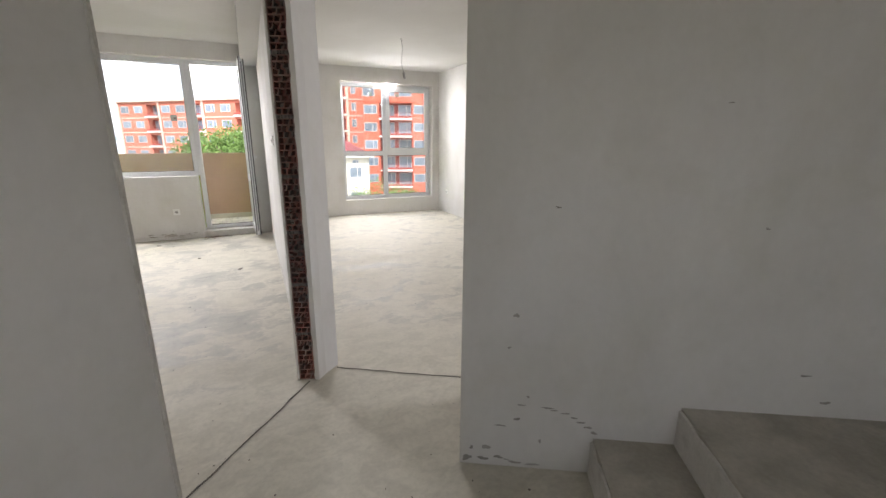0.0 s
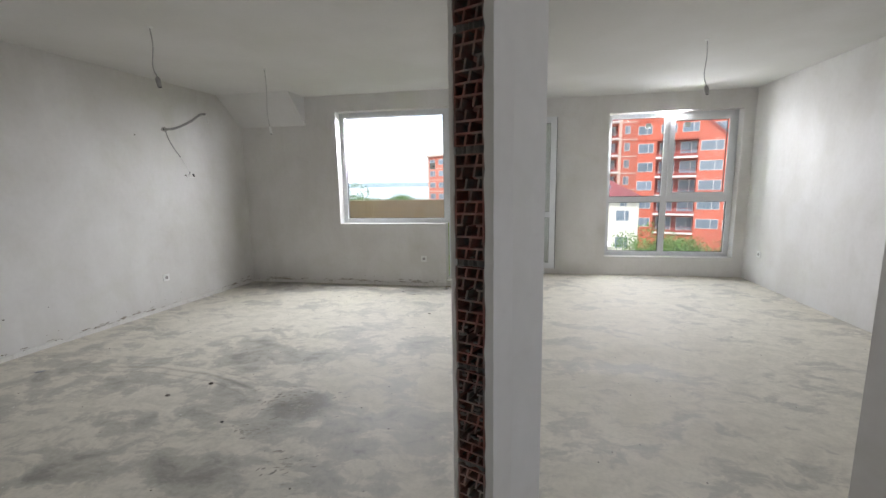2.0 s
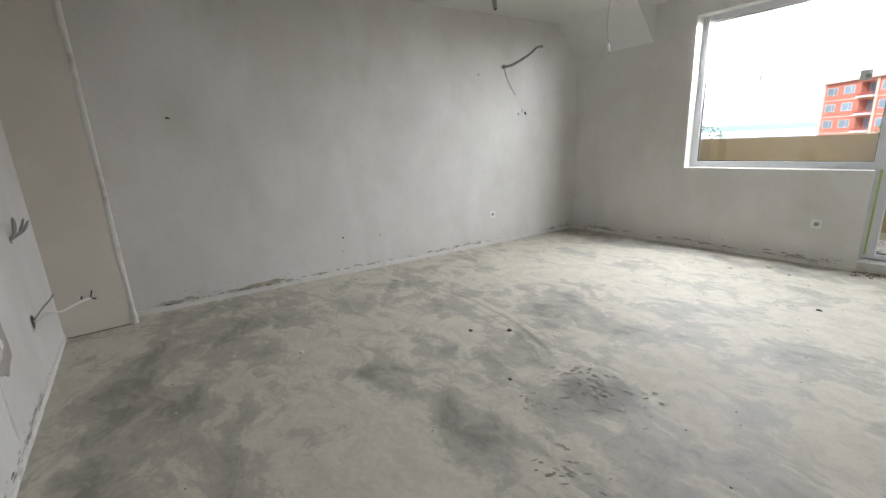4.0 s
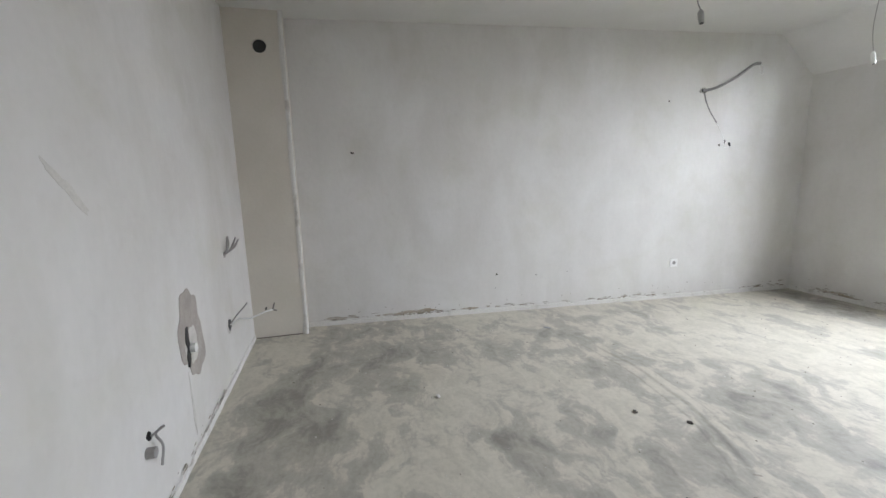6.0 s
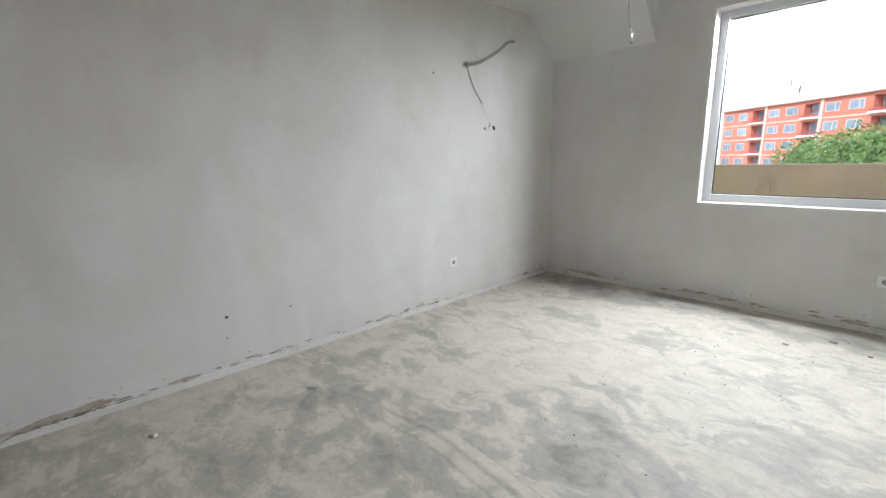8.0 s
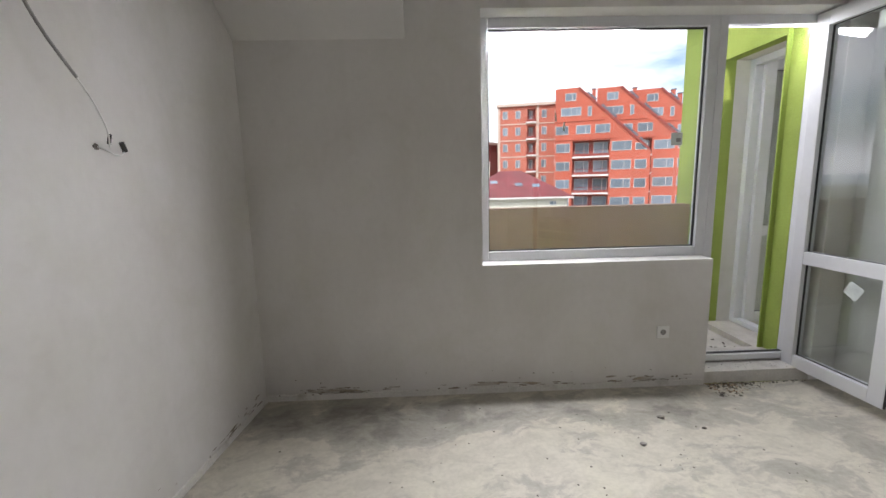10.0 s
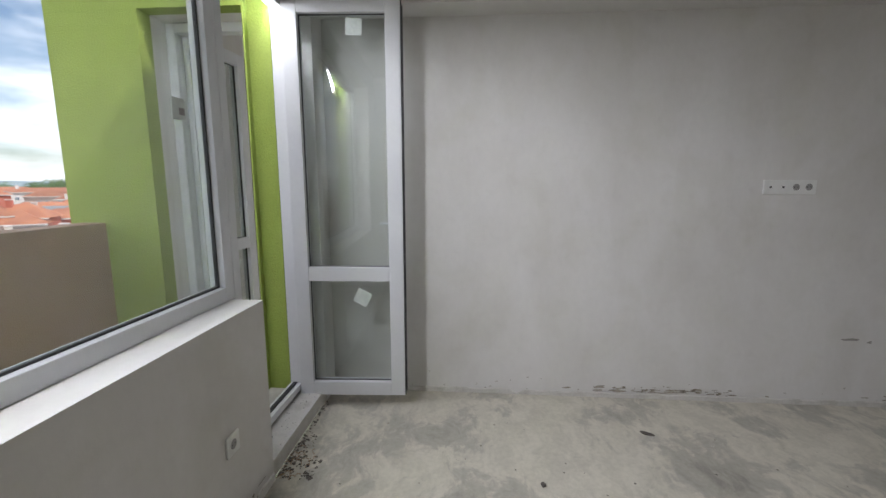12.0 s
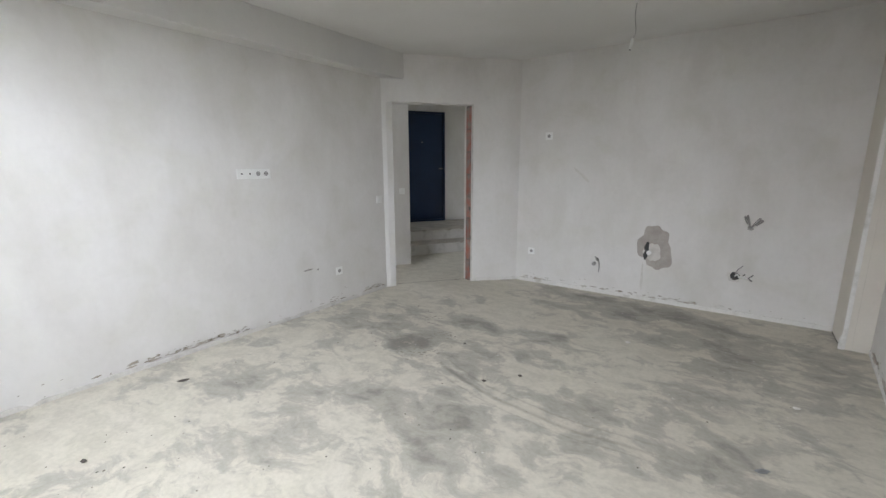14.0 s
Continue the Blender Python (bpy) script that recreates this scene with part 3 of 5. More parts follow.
# floor joints at the two doorways
def strip(p, q, w, z=0.002, wob=0.004, seed=1):
    rnd = random.Random(seed)
    bm = bmesh.new()
    p, q = Vector(p), Vector(q)
    n = Vector((-(q - p).y, (q - p).x)).normalized()
    k = max(2, int((q - p).length / 0.06))
    rows = []
    for i in range(k + 1):
        c = p.lerp(q, i / k) + n * rnd.uniform(-wob, wob)
        rows.append([bm.verts.new((*(c + n * w / 2 * s * rnd.uniform(0.7, 1.2)), z)) for s in (-1, 1)])
    for a, b in zip(rows, rows[1:]):
        bm.faces.new((a[0], a[1], b[1], b[0]))
    return bm


structure("floor_joint", strip((3.80, -4.45), (3.17, -5.20), 0.010, seed=1), M_DIRT_SHADE, "thin open joint in the screed", "joint")
structure("floor_joint_bedroom", strip((3.97, -4.36), (5.0, -5.02), 0.010, seed=2), M_DIRT_SHADE, "thin open joint in the screed", "joint")

structure("door_sill", boxes((2.932, 0.242, 0.051, 3.658, 0.36, 0.099), (3.55, 0.352, 0.051, 3.79, 0.948, 0.099)), M_TILE, "pale door sills on the balcony", "sill")

# balcony
structure("balcony_floor", prisms(([(-1.5, 0.34), (3.57, 0.34), (3.57, 1.28), (-1.5, 1.28)], -0.2, 0.05)), M_TILE, "pale dusty balcony floor", "balcony")
structure("balcony_parapet", boxes((-1.5, 1.28, -0.2, 3.57, 1.43, 1.14), (-1.65, 0.34, -0.2, -1.5, 1.43, 1.14)), M_BROWN,
          "brown rendered balcony parapet", "parapet")
structure("balcony_skirting", boxes((-1.5, 1.268, 0.05, 3.57, 1.279, 0.13)), M_TILE, "pale tile skirting", "skirting")


# ---- windows and balcony doors ----
def frame_ring(x0, x1, z0, z1, w, y0, y1, wb=None):
    wb = wb or w
    return boxes((x0, y0, z0, x0 + w, y1, z1), (x1 - w, y0, z0, x1, y1, z1), (x0 + w, y0, z0, x1 - w, y1, z0 + wb), (x0 + w, y0, z1 - w, x1 - w, y1, z1), bevel=0.004)


def pane(parent, x0, x1, z0, z1, y):
    g = part("pane", boxes((x0, y - 0.003, z0, x1, y + 0.003, z1)), M_GLASS, parent)
    g.visible_shadow = False
    e = 0.008
    part("gasket", boxes((x0, y - 0.007, z0, x0 + e, y + 0.007, z1), (x1 - e, y - 0.007, z0, x1, y + 0.007, z1),
                         (x0 + e, y - 0.007, z0, x1 - e, y + 0.007, z0 + e), (x0 + e, y - 0.007, z1 - e, x1 - e, y + 0.007, z1)), M_GASKET, parent)
    return g


w1 = tagged(thing("window_1", "large fixed white plastic window looking over the balcony", "window"), kind="structure")
part("window_frame", frame_ring(GW[0], 2.955, 0.865, 2.385, 0.062, 0.14, 0.21), M_PVC, w1)
pane(w1, GW[0] + 0.062, 2.893, 0.927, 2.323, 0.175)
d1_ = tagged(thing("door_frame", "white plastic frame of the open balcony door", "door frame"), kind="structure")
part("frame", frame_ring(2.957, 3.66, 0.10, 2.385, 0.055, 0.14, 0.21, 0.04), M_PVC, d1_)
part("threshold_seal", boxes((3.02, 0.165, 0.14, 3.60, 0.19, 0.146)), M_GASKET, d1_)
for hz in (0.25, 0.98, 1.65, 2.2):
    part("hinge", tubes(([(3.612, 0.128, hz), (3.612, 0.128, hz + 0.07)], 0.008)), M_PVC, d1_)
structure("door_step", boxes((2.932, 0.005, 0.0, 3.658, 0.24, 0.085), (2.932, 0.16, 0.085, 3.658, 0.24, 0.099)), M_BEAD, "raised pale concrete step under the balcony door", "step")


def balcony_sash(name, label, w, h, m, sticker=True, flip=1, rl=0.72):
    """A glazed door leaf, hinged at its local x = 0, with a rail low down."""
    s = thing(name, label, "balcony door", m=m)
    st = 0.085
    part("leaf_frame", frame_ring(0, w, 0, h, st, -0.035, 0.035), M_PVC, s)
    part("rail", boxes((st, -0.033, rl, w - st, 0.033, rl + 0.085), bevel=0.004), M_PVC, s)
    pane(s, st - 0.005, w - st + 0.005, st - 0.005, rl + 0.005, 0)
    pane(s, st - 0.005, w - st + 0.005, rl + 0.08, h - st + 0.005, 0)
    part("edge_seal", boxes((w + 0.0005, -0.033, 0.005, w + 0.007, -0.022, h - 0.005), (w + 0.0005, 0.019, 0.005, w + 0.007, 0.033, h - 0.005)), M_GASKET, s, "black rubber edge seal")
    part("lock_strip", boxes((w + 0.0005, -0.010, 0.06, w + 0.004, 0.009, h - 0.06)), M_STEEL, s)
    hd = part("handle", boxes((w - 0.055, flip * 0.0355, 1.02, w - 0.028, flip * 0.0475, 1.10), (w - 0.050, flip * 0.048, 1.045, w - 0.034, flip * 0.066, 1.065),
                              (w - 0.155, flip * 0.0665, 1.048, w - 0.034, flip * 0.080, 1.063), bevel=0.003), M_PVC, s)
    if sticker:
        q = 0.045
        for cx, cz, an in ((w * 0.61, rl - 0.105, 0.5), (w * 0.60, h - 0.15, 0.05)):
            bm = bmesh.new()
            box(bm, -q, -0.0062, -q, q, -0.0042, q, pose(cx, 0, cz) @ Matrix.Rotation(an, 4, "Y"))
            part("sticker", bm, M_STICK, s, "small pale square sticker on the glass")
    return s


ang = math.degrees(math.atan2(-0.655, 0.030))
balcony_sash("balcony_door", "white plastic balcony door with glass, standing open into the room", 0.65, 2.295, pose(3.605, 0.135, 0.078, 0, 0, ang))
df = tagged(thing("door_frame_bedroom", "white plastic frame of the second balcony door", "door frame"), kind="structure")
bmf = frame_ring(0.35, 0.95, 0.10, 2.33, 0.055, -3.86, -3.79, 0.04)
bmesh.ops.transform(bmf, matrix=m90, verts=bmf.verts)
part("frame", bmf, M_PVC, df)
balcony_sash("balcony_door", "white plastic balcony door, standing open into the next room", 0.57, 2.2, pose(3.862, 0.895, 0.115, 0, 0, -5), rl=0.765)

w2 = tagged(thing("window_2", "tall white plastic window with four panes facing red flats", "window"), kind="structure")
part("window_frame", frame_ring(5.17, 6.90, 0.276, 2.35, 0.062, 1.14, 1.21), M_PVC, w2)
part("mullion", boxes((5.95, 1.142, 0.338, 6.03, 1.208, 1.08), (5.95, 1.142, 1.16, 6.03, 1.208, 2.288), (5.232, 1.142, 1.08, 6.838, 1.208, 1.16)), M_PVC, w2)
pane(w2, 5.232, 5.95, 0.338, 1.08, 1.175)
pane(w2, 6.03, 6.838, 0.338, 1.08, 1.175)
pane(w2, 5.232, 5.95, 1.16, 2.288, 1.175)
ws = part("opening_sash", frame_ring(6.015, 6.85, 1.145, 2.30, 0.07, 1.115, 1.139), M_PVC, w2)
pane(w2, 6.08, 6.785, 1.21, 2.235, 1.18)
part("handle", boxes((6.04, 1.100, 1.66, 6.062, 1.1145, 1.78), bevel=0.003), M_PVC, w2)

# unseen window, made up to let fill light into the hall
w3 = tagged(thing("window_3", "unseen white plastic window, added to light the hall", "window"), kind="structure")
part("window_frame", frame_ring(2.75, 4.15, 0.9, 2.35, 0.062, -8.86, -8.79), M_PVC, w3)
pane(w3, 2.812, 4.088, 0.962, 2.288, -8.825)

def placed(bm, m):
    bmesh.ops.transform(bm, matrix=m, verts=bm.verts)
    return bm


# assumed window, out of view, for the side room's added lamp
w4 = tagged(thing("window_4", "unseen white plastic window, added in the side room to light the passage", "window"), kind="structure")
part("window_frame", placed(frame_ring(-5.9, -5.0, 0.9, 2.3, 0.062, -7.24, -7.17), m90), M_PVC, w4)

# blue entrance door
ed = thing("entrance_door", "dark blue metal entrance door with a small spyhole", "door")
mE = Matrix.Translation((q1.x, q1.y, 0.34)) @ Matrix.Rotation(math.atan2(dd.y, dd.x), 4, "Z")


part("door_leaf", placed(boxes((0.03, 0.02, 0.01, 0.89, 0.07, 2.03), bevel=0.004), mE), M_BLUE, ed)
part("door_frame", placed(frame_ring(0, 0.92, 0, 2.06, 0.035, -0.012, 0.09), mE), M_BLUE, ed)
part("spyhole", placed(tubes(([(0.46, 0.005, 1.5), (0.46, 0.02, 1.5)], 0.012)), mE), M_STEEL, ed)
part("door_handle", placed(boxes((0.80, -0.03, 1.0, 0.86, 0.019, 1.02), bevel=0.002), mE), M_STEEL, ed)


# ---- outside: ground, sea, hills ----
GZ = -9.5
structure("ground", boxes((-1500, 20, GZ - 1, 2500, 330, GZ), (-200, -400, GZ - 1, 300, 20, GZ), (40, 330, GZ - 1, 2500, 2600, GZ)), M_GROUND, "town ground", "ground")
structure("water", boxes((-3500, 330, GZ - 1.3, 40, 3300, GZ - 0.3)), M_WATER, "pale sea under a hazy sky", "water")
rnd = random.Random(4)
bm = bmesh.new()
prev = None
for i in range(90):
    x = -3600 + i * 80
    h = 28 + 26 * noise.noise(Vector((x * 0.0011, 0, 0))) + 10 * noise.noise(Vector((x * 0.006, 3, 0)))
    row = [bm.verts.new((x, y, z)) for y, z in ((3300, GZ - 1), (3400, GZ + h), (3900, GZ + h * 1.2), (4000, GZ - 1))]
    if prev:
        for k in range(3):
            bm.faces.new((prev[k], prev[k + 1], row[k + 1], row[k]))
    prev = row
structure("backdrop", bm, M_HILL, "low hazy hills across the bay", "hills")


# ---- buildings ----
def window_unit(parent, w, h, m, split=2, mat=M_SLAB):
    """A far window: frame with upright bars, set back in its opening, and its glass."""
    bars = [(0, 0.02, 0, 0.05, 0.10, h), (w - 0.05, 0.02, 0, w, 0.10, h), (0.05, 0.02, 0, w - 0.05, 0.10, 0.05), (0.05, 0.02, h - 0.05, w - 0.05, 0.10, h)]
    for i in range(1, split):
        x = w * (i / split) ** 0.6
        bars.append((x - 0.03, 0.03, 0.05, x + 0.03, 0.09, h - 0.05))
    f = new("window", mesh_once("far_frame", (w, h, split), lambda: boxes(*bars), mat))
    f.parent, f.matrix_local = parent, m
    g = new("pane", mesh_once("far_pane", (w, h), lambda: boxes((0.045, 0.05, 0.045, w - 0.045, 0.07, h - 0.045)), M_PANE))
    g.parent = f
    return f


MESHES = {}


def mesh_once(name, key, make, mat):
    k = (name, key)
    if k not in MESHES:
        bm = make()
        bmesh.ops.recalc_face_normals(bm, faces=bm.faces)
        me = bpy.data.meshes.new(name)
        bm.to_mesh(me)
        bm.free()
        me.materials.append(mat)
        MESHES[k] = me
    return MESHES[k]


def facade_pose(cx, cy, az):
    """Local x to the right as seen from the flat, y away from it."""
    return pose(cx, cy, 0, 0, 0, -az)


def outline_block(name, pts, y0, y1, mat, parent):
    """A body whose front outline is pts (s, z), from depth y0 to y1."""
    bm = bmesh.new()
    f = [bm.verts.new((s, y0, z)) for s, z in pts]
    b = [bm.verts.new((s, y1, z)) for s, z in pts]
    bm.faces.new(f)
    bm.faces.new(b[::-1])
    for i in range(len(pts)):
        j = (i + 1) % len(pts)
        bm.faces.new((f[i], f[j], b[j], b[i]))
    return part(name, bm, mat, parent)


LEVELS = [-9.6, -6.7, -3.8, -0.9, 2.0, 4.9]


def put_window(parent, s0, s1, z0, z1, y=-0.08, split=2):
    window_unit(parent, round(s1 - s0, 2), round(z1 - z0, 2), pose(s0, y, z0), split)


def balcony(parent, s0, s1, z, y0, y1):
    b = new("balcony", mesh_once("balcony_slab", (round(s1 - s0, 2), round(y1 - y0, 2)),
            lambda: boxes((0, 0, -0.12, s1 - s0, y1 - y0, 0.16)), M_SLAB))
    b.parent, b.matrix_local = parent, pose(s0, y0, z)
    r = new("railing", mesh_once("balcony_rail", (round(s1 - s0, 2),),
            lambda: boxes((0.05, 0.05, 0.16, s1 - s0 - 0.05, 0.10, 0.55), (0.05, 0.05, 0.95, s1 - s0 - 0.05, 0.10, 1.0),
                          *[(x, 0.05, 0.5, x + 0.04, 0.09, 0.96) for x in np.arange(0.06, s1 - s0 - 0.05, 0.9)]), M_DRED))
    r.parent = b


def red_volume(m):
    """One stepped volume of the red flats: bays with balconies below, a slope falling to the right above."""
    g = thing("apartment_building", "tall red apartment building with sloping glazed roof and white balconies", "apartment building",
              "stepped volumes of the red flats", m)
    base = wall_slab(-6.1, 8.2, GZ, 7.75, 0.0, 1.3, [(-3.3, 2.3, z + 0.16, z + 2.62) for z in LEVELS[1:]], Matrix())
    # cut what lies above the slope by ending the right part lower
    bmesh.ops.bisect_plane(base, geom=list(base.verts) + list(base.edges) + list(base.faces), plane_co=(8.2, 0, 5.4), plane_no=(0.69, 0, 0.724), clear_outer=True)
    part("wall", base, M_RED, g)
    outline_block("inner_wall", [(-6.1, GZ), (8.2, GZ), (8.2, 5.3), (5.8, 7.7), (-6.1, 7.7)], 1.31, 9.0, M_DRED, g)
    outline_block("upper_wall", [(-6.1, 7.76), (5.75, 7.76), (-2.6, 15.8), (-6.1, 15.8)], 0.0, 9.0, M_RED, g)
    part("roof", placed(boxes((0.1, -0.12, 0.0, 14.6, 9.0, 0.35)), Matrix.Translation((-2.75, 0, 15.72)) @ Matrix.Rotation(0.757, 4, "Y")), M_DRED, g)
    for i, (a, b) in enumerate(((1.6, 3.4), (4.6, 7.6), (9.4, 12.0), (12.4, 14.0))):
        part("roof_glazing", placed(boxes((a, 0.25, 0.36, b, 2.4, 0.52), (a, 0.25, 0.52, b, 0.32, 0.7)), Matrix.Translation((-2.75, 0, 15.72)) @ Matrix.Rotation(0.757, 4, "Y")), M_SKYL, g)
    for s, z, w in ((0.4, 13.2, 1.6), (-0.6, 14.3, 1.2), (5.3, 8.6, 1.8)):
        c = part("chimney", boxes((s, 3.2, z - 1.5, s + 0.6, 3.9, z + w + 0.4)), M_RED, g)
        part("chimney_cap", boxes((s - 0.1, 3.1, z + w + 0.4, s + 0.7, 4.0, z + w + 0.55)), M_SKYL, c)
    for z in LEVELS[1:]:
        balcony(g, -3.3, 2.3, z, -0.35, 1.3)
        put_window(g, -5.9, -3.7, z + 0.85, z + 2.3)
        put_window(g, -3.0, -0.8, z + 0.4, z + 2.4, 1.24)
        put_window(g, -0.1, 2.1, z + 0.4, z + 2.4, 1.24)
        if z < 5:
            put_window(g, 2.6, 5.5, z + 0.85, z + 2.3)
            put_window(g, 6.0, 7.7, z + 0.85, z + (2.3 if z < 4 else 1.9), split=1)
    for a, b in ((-6.0, -4.0), (-2.8, -0.6), (0.1, 2.3)):
        put_window(g, a, b, 8.6, 9.95)
    put_window(g, -5.2, -2.1, 11.5, 12.8, split=3)
    put_window(g, -1.1, -0.5, 11.3, 12.8, split=1)
    put_window(g, -4.6, -2.9, 13.8, 15.0)
    for z in (7.72, 10.6):
        part("ledge", boxes((-6.2, -0.1, z, 3.0 if z < 9 else 1.5, 0.02, z + 0.12)), M_RED, g)
    # right flank, seen slantwise
    fm = pose(8.2, 0, 0, 0, 0, 90)
    for z in LEVELS[1:5]:
        for y in (1.0,):
            window_unit(g, 1.5, 1.4, pose(8.28, y, z + 0.9, 0, 0, 90), 1)
    return g


az = radians(22)
for k, (ds, dy) in enumerate(((0, 0), (6.3, 2.6), (12.4, 5.4), (14.2, 8.2))):
    cx, cy = 1.2 + 71 * math.sin(az), -1.2 + 71 * math.cos(az)
    cx, cy = cx + ds * math.cos(az) + dy * math.sin(az), cy - ds * math.sin(az) + dy * math.cos(az)
    red_volume(facade_pose(cx, cy, 22) @ Matrix.Translation((0, 0, (0, 0.1, -0.2, -4.4)[k])))


def slab_block(label, group, m, length, top, bay, wallmat, low=GZ):
    """A long block of flats: bays between piers, every storey with a window or a recessed balcony."""
    g = thing("apartment_building", label, "apartment building", group, m)
    n = int(length / bay)
    w = length / n
    lv = [z for z in np.arange(top - 3.1, low, -2.9)]
    holes = [(i * w + 0.5, (i + 1) * w - 0.4, z + 0.3, z + 2.55) for z in lv for i in range(n) if i % 3 == 2]
    part("wall", wall_slab(0, length, low, top, 0, 1.2, holes), wallmat, g)
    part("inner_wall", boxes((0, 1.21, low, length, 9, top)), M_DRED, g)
    part("cornice", boxes((-0.4, -0.45, top, length + 0.4, 9.2, top + 0.45)), M_BEIGE, g)
    for z in lv:
        for i in range(n):
            if i % 3 == 2:
                put_window(g, i * w + 0.8, (i + 1) * w - 0.8, z + 0.5, z + 2.4, 1.13)
                balcony(g, i * w + 0.3, (i + 1) * w - 0.2, z + 0.2, -0.5, 1.2)
            else:
                put_window(g, i * w + 0.7, (i + 1) * w - 0.7, z + 0.95, z + 2.35)
        part("ledge", boxes((0, -0.07, z - 0.06, length, 0.0, z + 0.12)), M_BEIGE, g)
    for i in range(0, n + 1, 3):
        part("pier", boxes((i * w - 0.2, -0.12, low, i * w + 0.25, 0.0, top)), M_BEIGE if wallmat is M_ORANGE else wallmat, g)
    return g


a13 = radians(13.2)
c = Vector((1.2 + 79 * math.sin(a13), -2.5 + 79 * math.cos(a13), 0))
slab_block("tall orange and red flats with beige cornice and recessed balconies", "", facade_pose(c.x, c.y, 13.2) @ Matrix.Translation((-5.0, 0, 0)), 11.5, 14.6, 2.3, M_ORANGE)
v = Vector((10.2, 77.5, 0)) - Vector((-20, 104, 0))
slab_block("long pink-red block of flats with pale ledges", "", pose(-20, 104, 0, 0, 0, math.degrees(math.atan2(v.y, v.x))), v.length, 8.6, 3.4, M_ORANGE)


def house(label, m, w, d, eave, ridge, wallmat, roofmat, wins=(), chimney=True, low=GZ):
    g = thing("house", label, "house", m=m)
    part("wall", boxes((0, 0, low, w, d, eave)), wallmat, g)
    bm = bmesh.new()
    o = 0.6
    e = [bm.verts.new(p) for p in ((-o, -o, eave), (w + o, -o, eave), (w + o, d + o, eave), (-o, d + o, eave))]
    r = [bm.verts.new(p) for p in ((d * 0.42, d / 2, ridge), (w - d * 0.42, d / 2, ridge))]
    for f in ((e[0], e[1], r[1], r[0]), (e[1], e[2], r[1]), (e[2], e[3], r[0], r[1]), (e[3], e[0], r[0]), e[::-1]):
        bm.faces.new(f)
    part("roof", bm, roofmat, g)
    part("eaves_board", boxes((-o, -o - 0.02, eave - 0.22, w + o, -o + 0.1, eave - 0.01)), M_SLAB, g)
    if chimney:
        c = part("chimney", boxes((1.6, d * 0.35, eave, 2.4, d * 0.45, ridge + 0.7)) if roofmat is not M_ROOF else boxes((1.6, d * 0.35, eave, 3.2, d * 0.5, ridge + 1.0)), wallmat, g)
        part("chimney_cap", boxes((1.5, d * 0.35 - 0.1, ridge + 1.0, 3.3, d * 0.5 + 0.1, ridge + 1.15)) if roofmat is M_ROOF else boxes((1.5, d * 0.35 - 0.1, ridge + 0.7, 2.5, d * 0.45 + 0.1, ridge + 0.82)), M_SLAB, c)
    for s, z, ww, hh in wins:
        put_window(g, s, s + ww, z, z + hh, -0.09)
    return g


hs = house("cream two-storey house with a dark red hipped roof and roof windows", pose(5.5, 47, 0, 0, 0, -4), 12.0, 11, -0.5, 2.7, M_WHITEF, M_ROOF,
           [(1.5, -3.2, 1.6, 1.3), (6.5, -3.2, 1.6, 1.3), (9.5, -3.2, 1.5, 1.3), (1.5, -6.4, 1.6, 1.4), (6.5, -6.4, 1.8, 1.4), (9.5, -6.4, 1.5, 1.4), (4.3, -3.0, 0.8, 1.1), (9.9, -1.5, 0.8, 0.5)])
for s, t in ((0.55, 0.4), (0.72, 0.35), (0.3, 0.5)):
    part("roof_window", placed(boxes((-0.45, -0.03, 0, 0.45, 0.03, 0.8)), Matrix.Translation((12 * s, -0.6 + 6.1 * t, -0.5 + 3.2 * t + 0.02)) @ Matrix.Rotation(-1.12, 4, "X")), M_PANE, hs)
part("air_conditioner", boxes((8.45, -0.45, -6.2, 9.25, -0.1, -5.6), bevel=0.02), M_PLASTIC, hs)
part("downpipe", tubes(([(11.7, -0.12, GZ), (11.7, -0.12, -0.9)], 0.06)), M_SLAB, hs)

rnd = random.Random(11)
for i in range(78):
    ring = i % 3                                    # near and low, middle, far
    a = radians(31 + (i // 3) * 1.15 + rnd.uniform(-0.6, 0.6))
    r = (rnd.uniform(62, 84), rnd.uniform(95, 140), rnd.uniform(160, 260))[ring]
    ridge = (rnd.uniform(-5.2, -3.2), rnd.uniform(-3.0, -1.4), rnd.uniform(-1.0, 0.9))[ring]
    w = rnd.uniform(7, 13) * (0.8, 1.0, 1.6)[ring]
    house("low distant house with an orange tiled roof" if i % 4 else "low distant house with a grey sheet roof", facade_pose(r * math.sin(a), r * math.cos(a), math.degrees(a) + rnd.uniform(-35, 35)), w, rnd.uniform(6, 9),
          ridge - rnd.uniform(1.5, 2.4), ridge, (M_WHITEF, M_SLAB, M_BEIGE, M_ORANGE)[(i // 2) % 4], M_ROOFT if i % 4 else M_STEEL,
          [(x, ridge - rnd.uniform(4.0, 4.6), 1.1, 1.1) for x in (1.0, 3.4, 5.6)], chimney=i % 2 == 0)


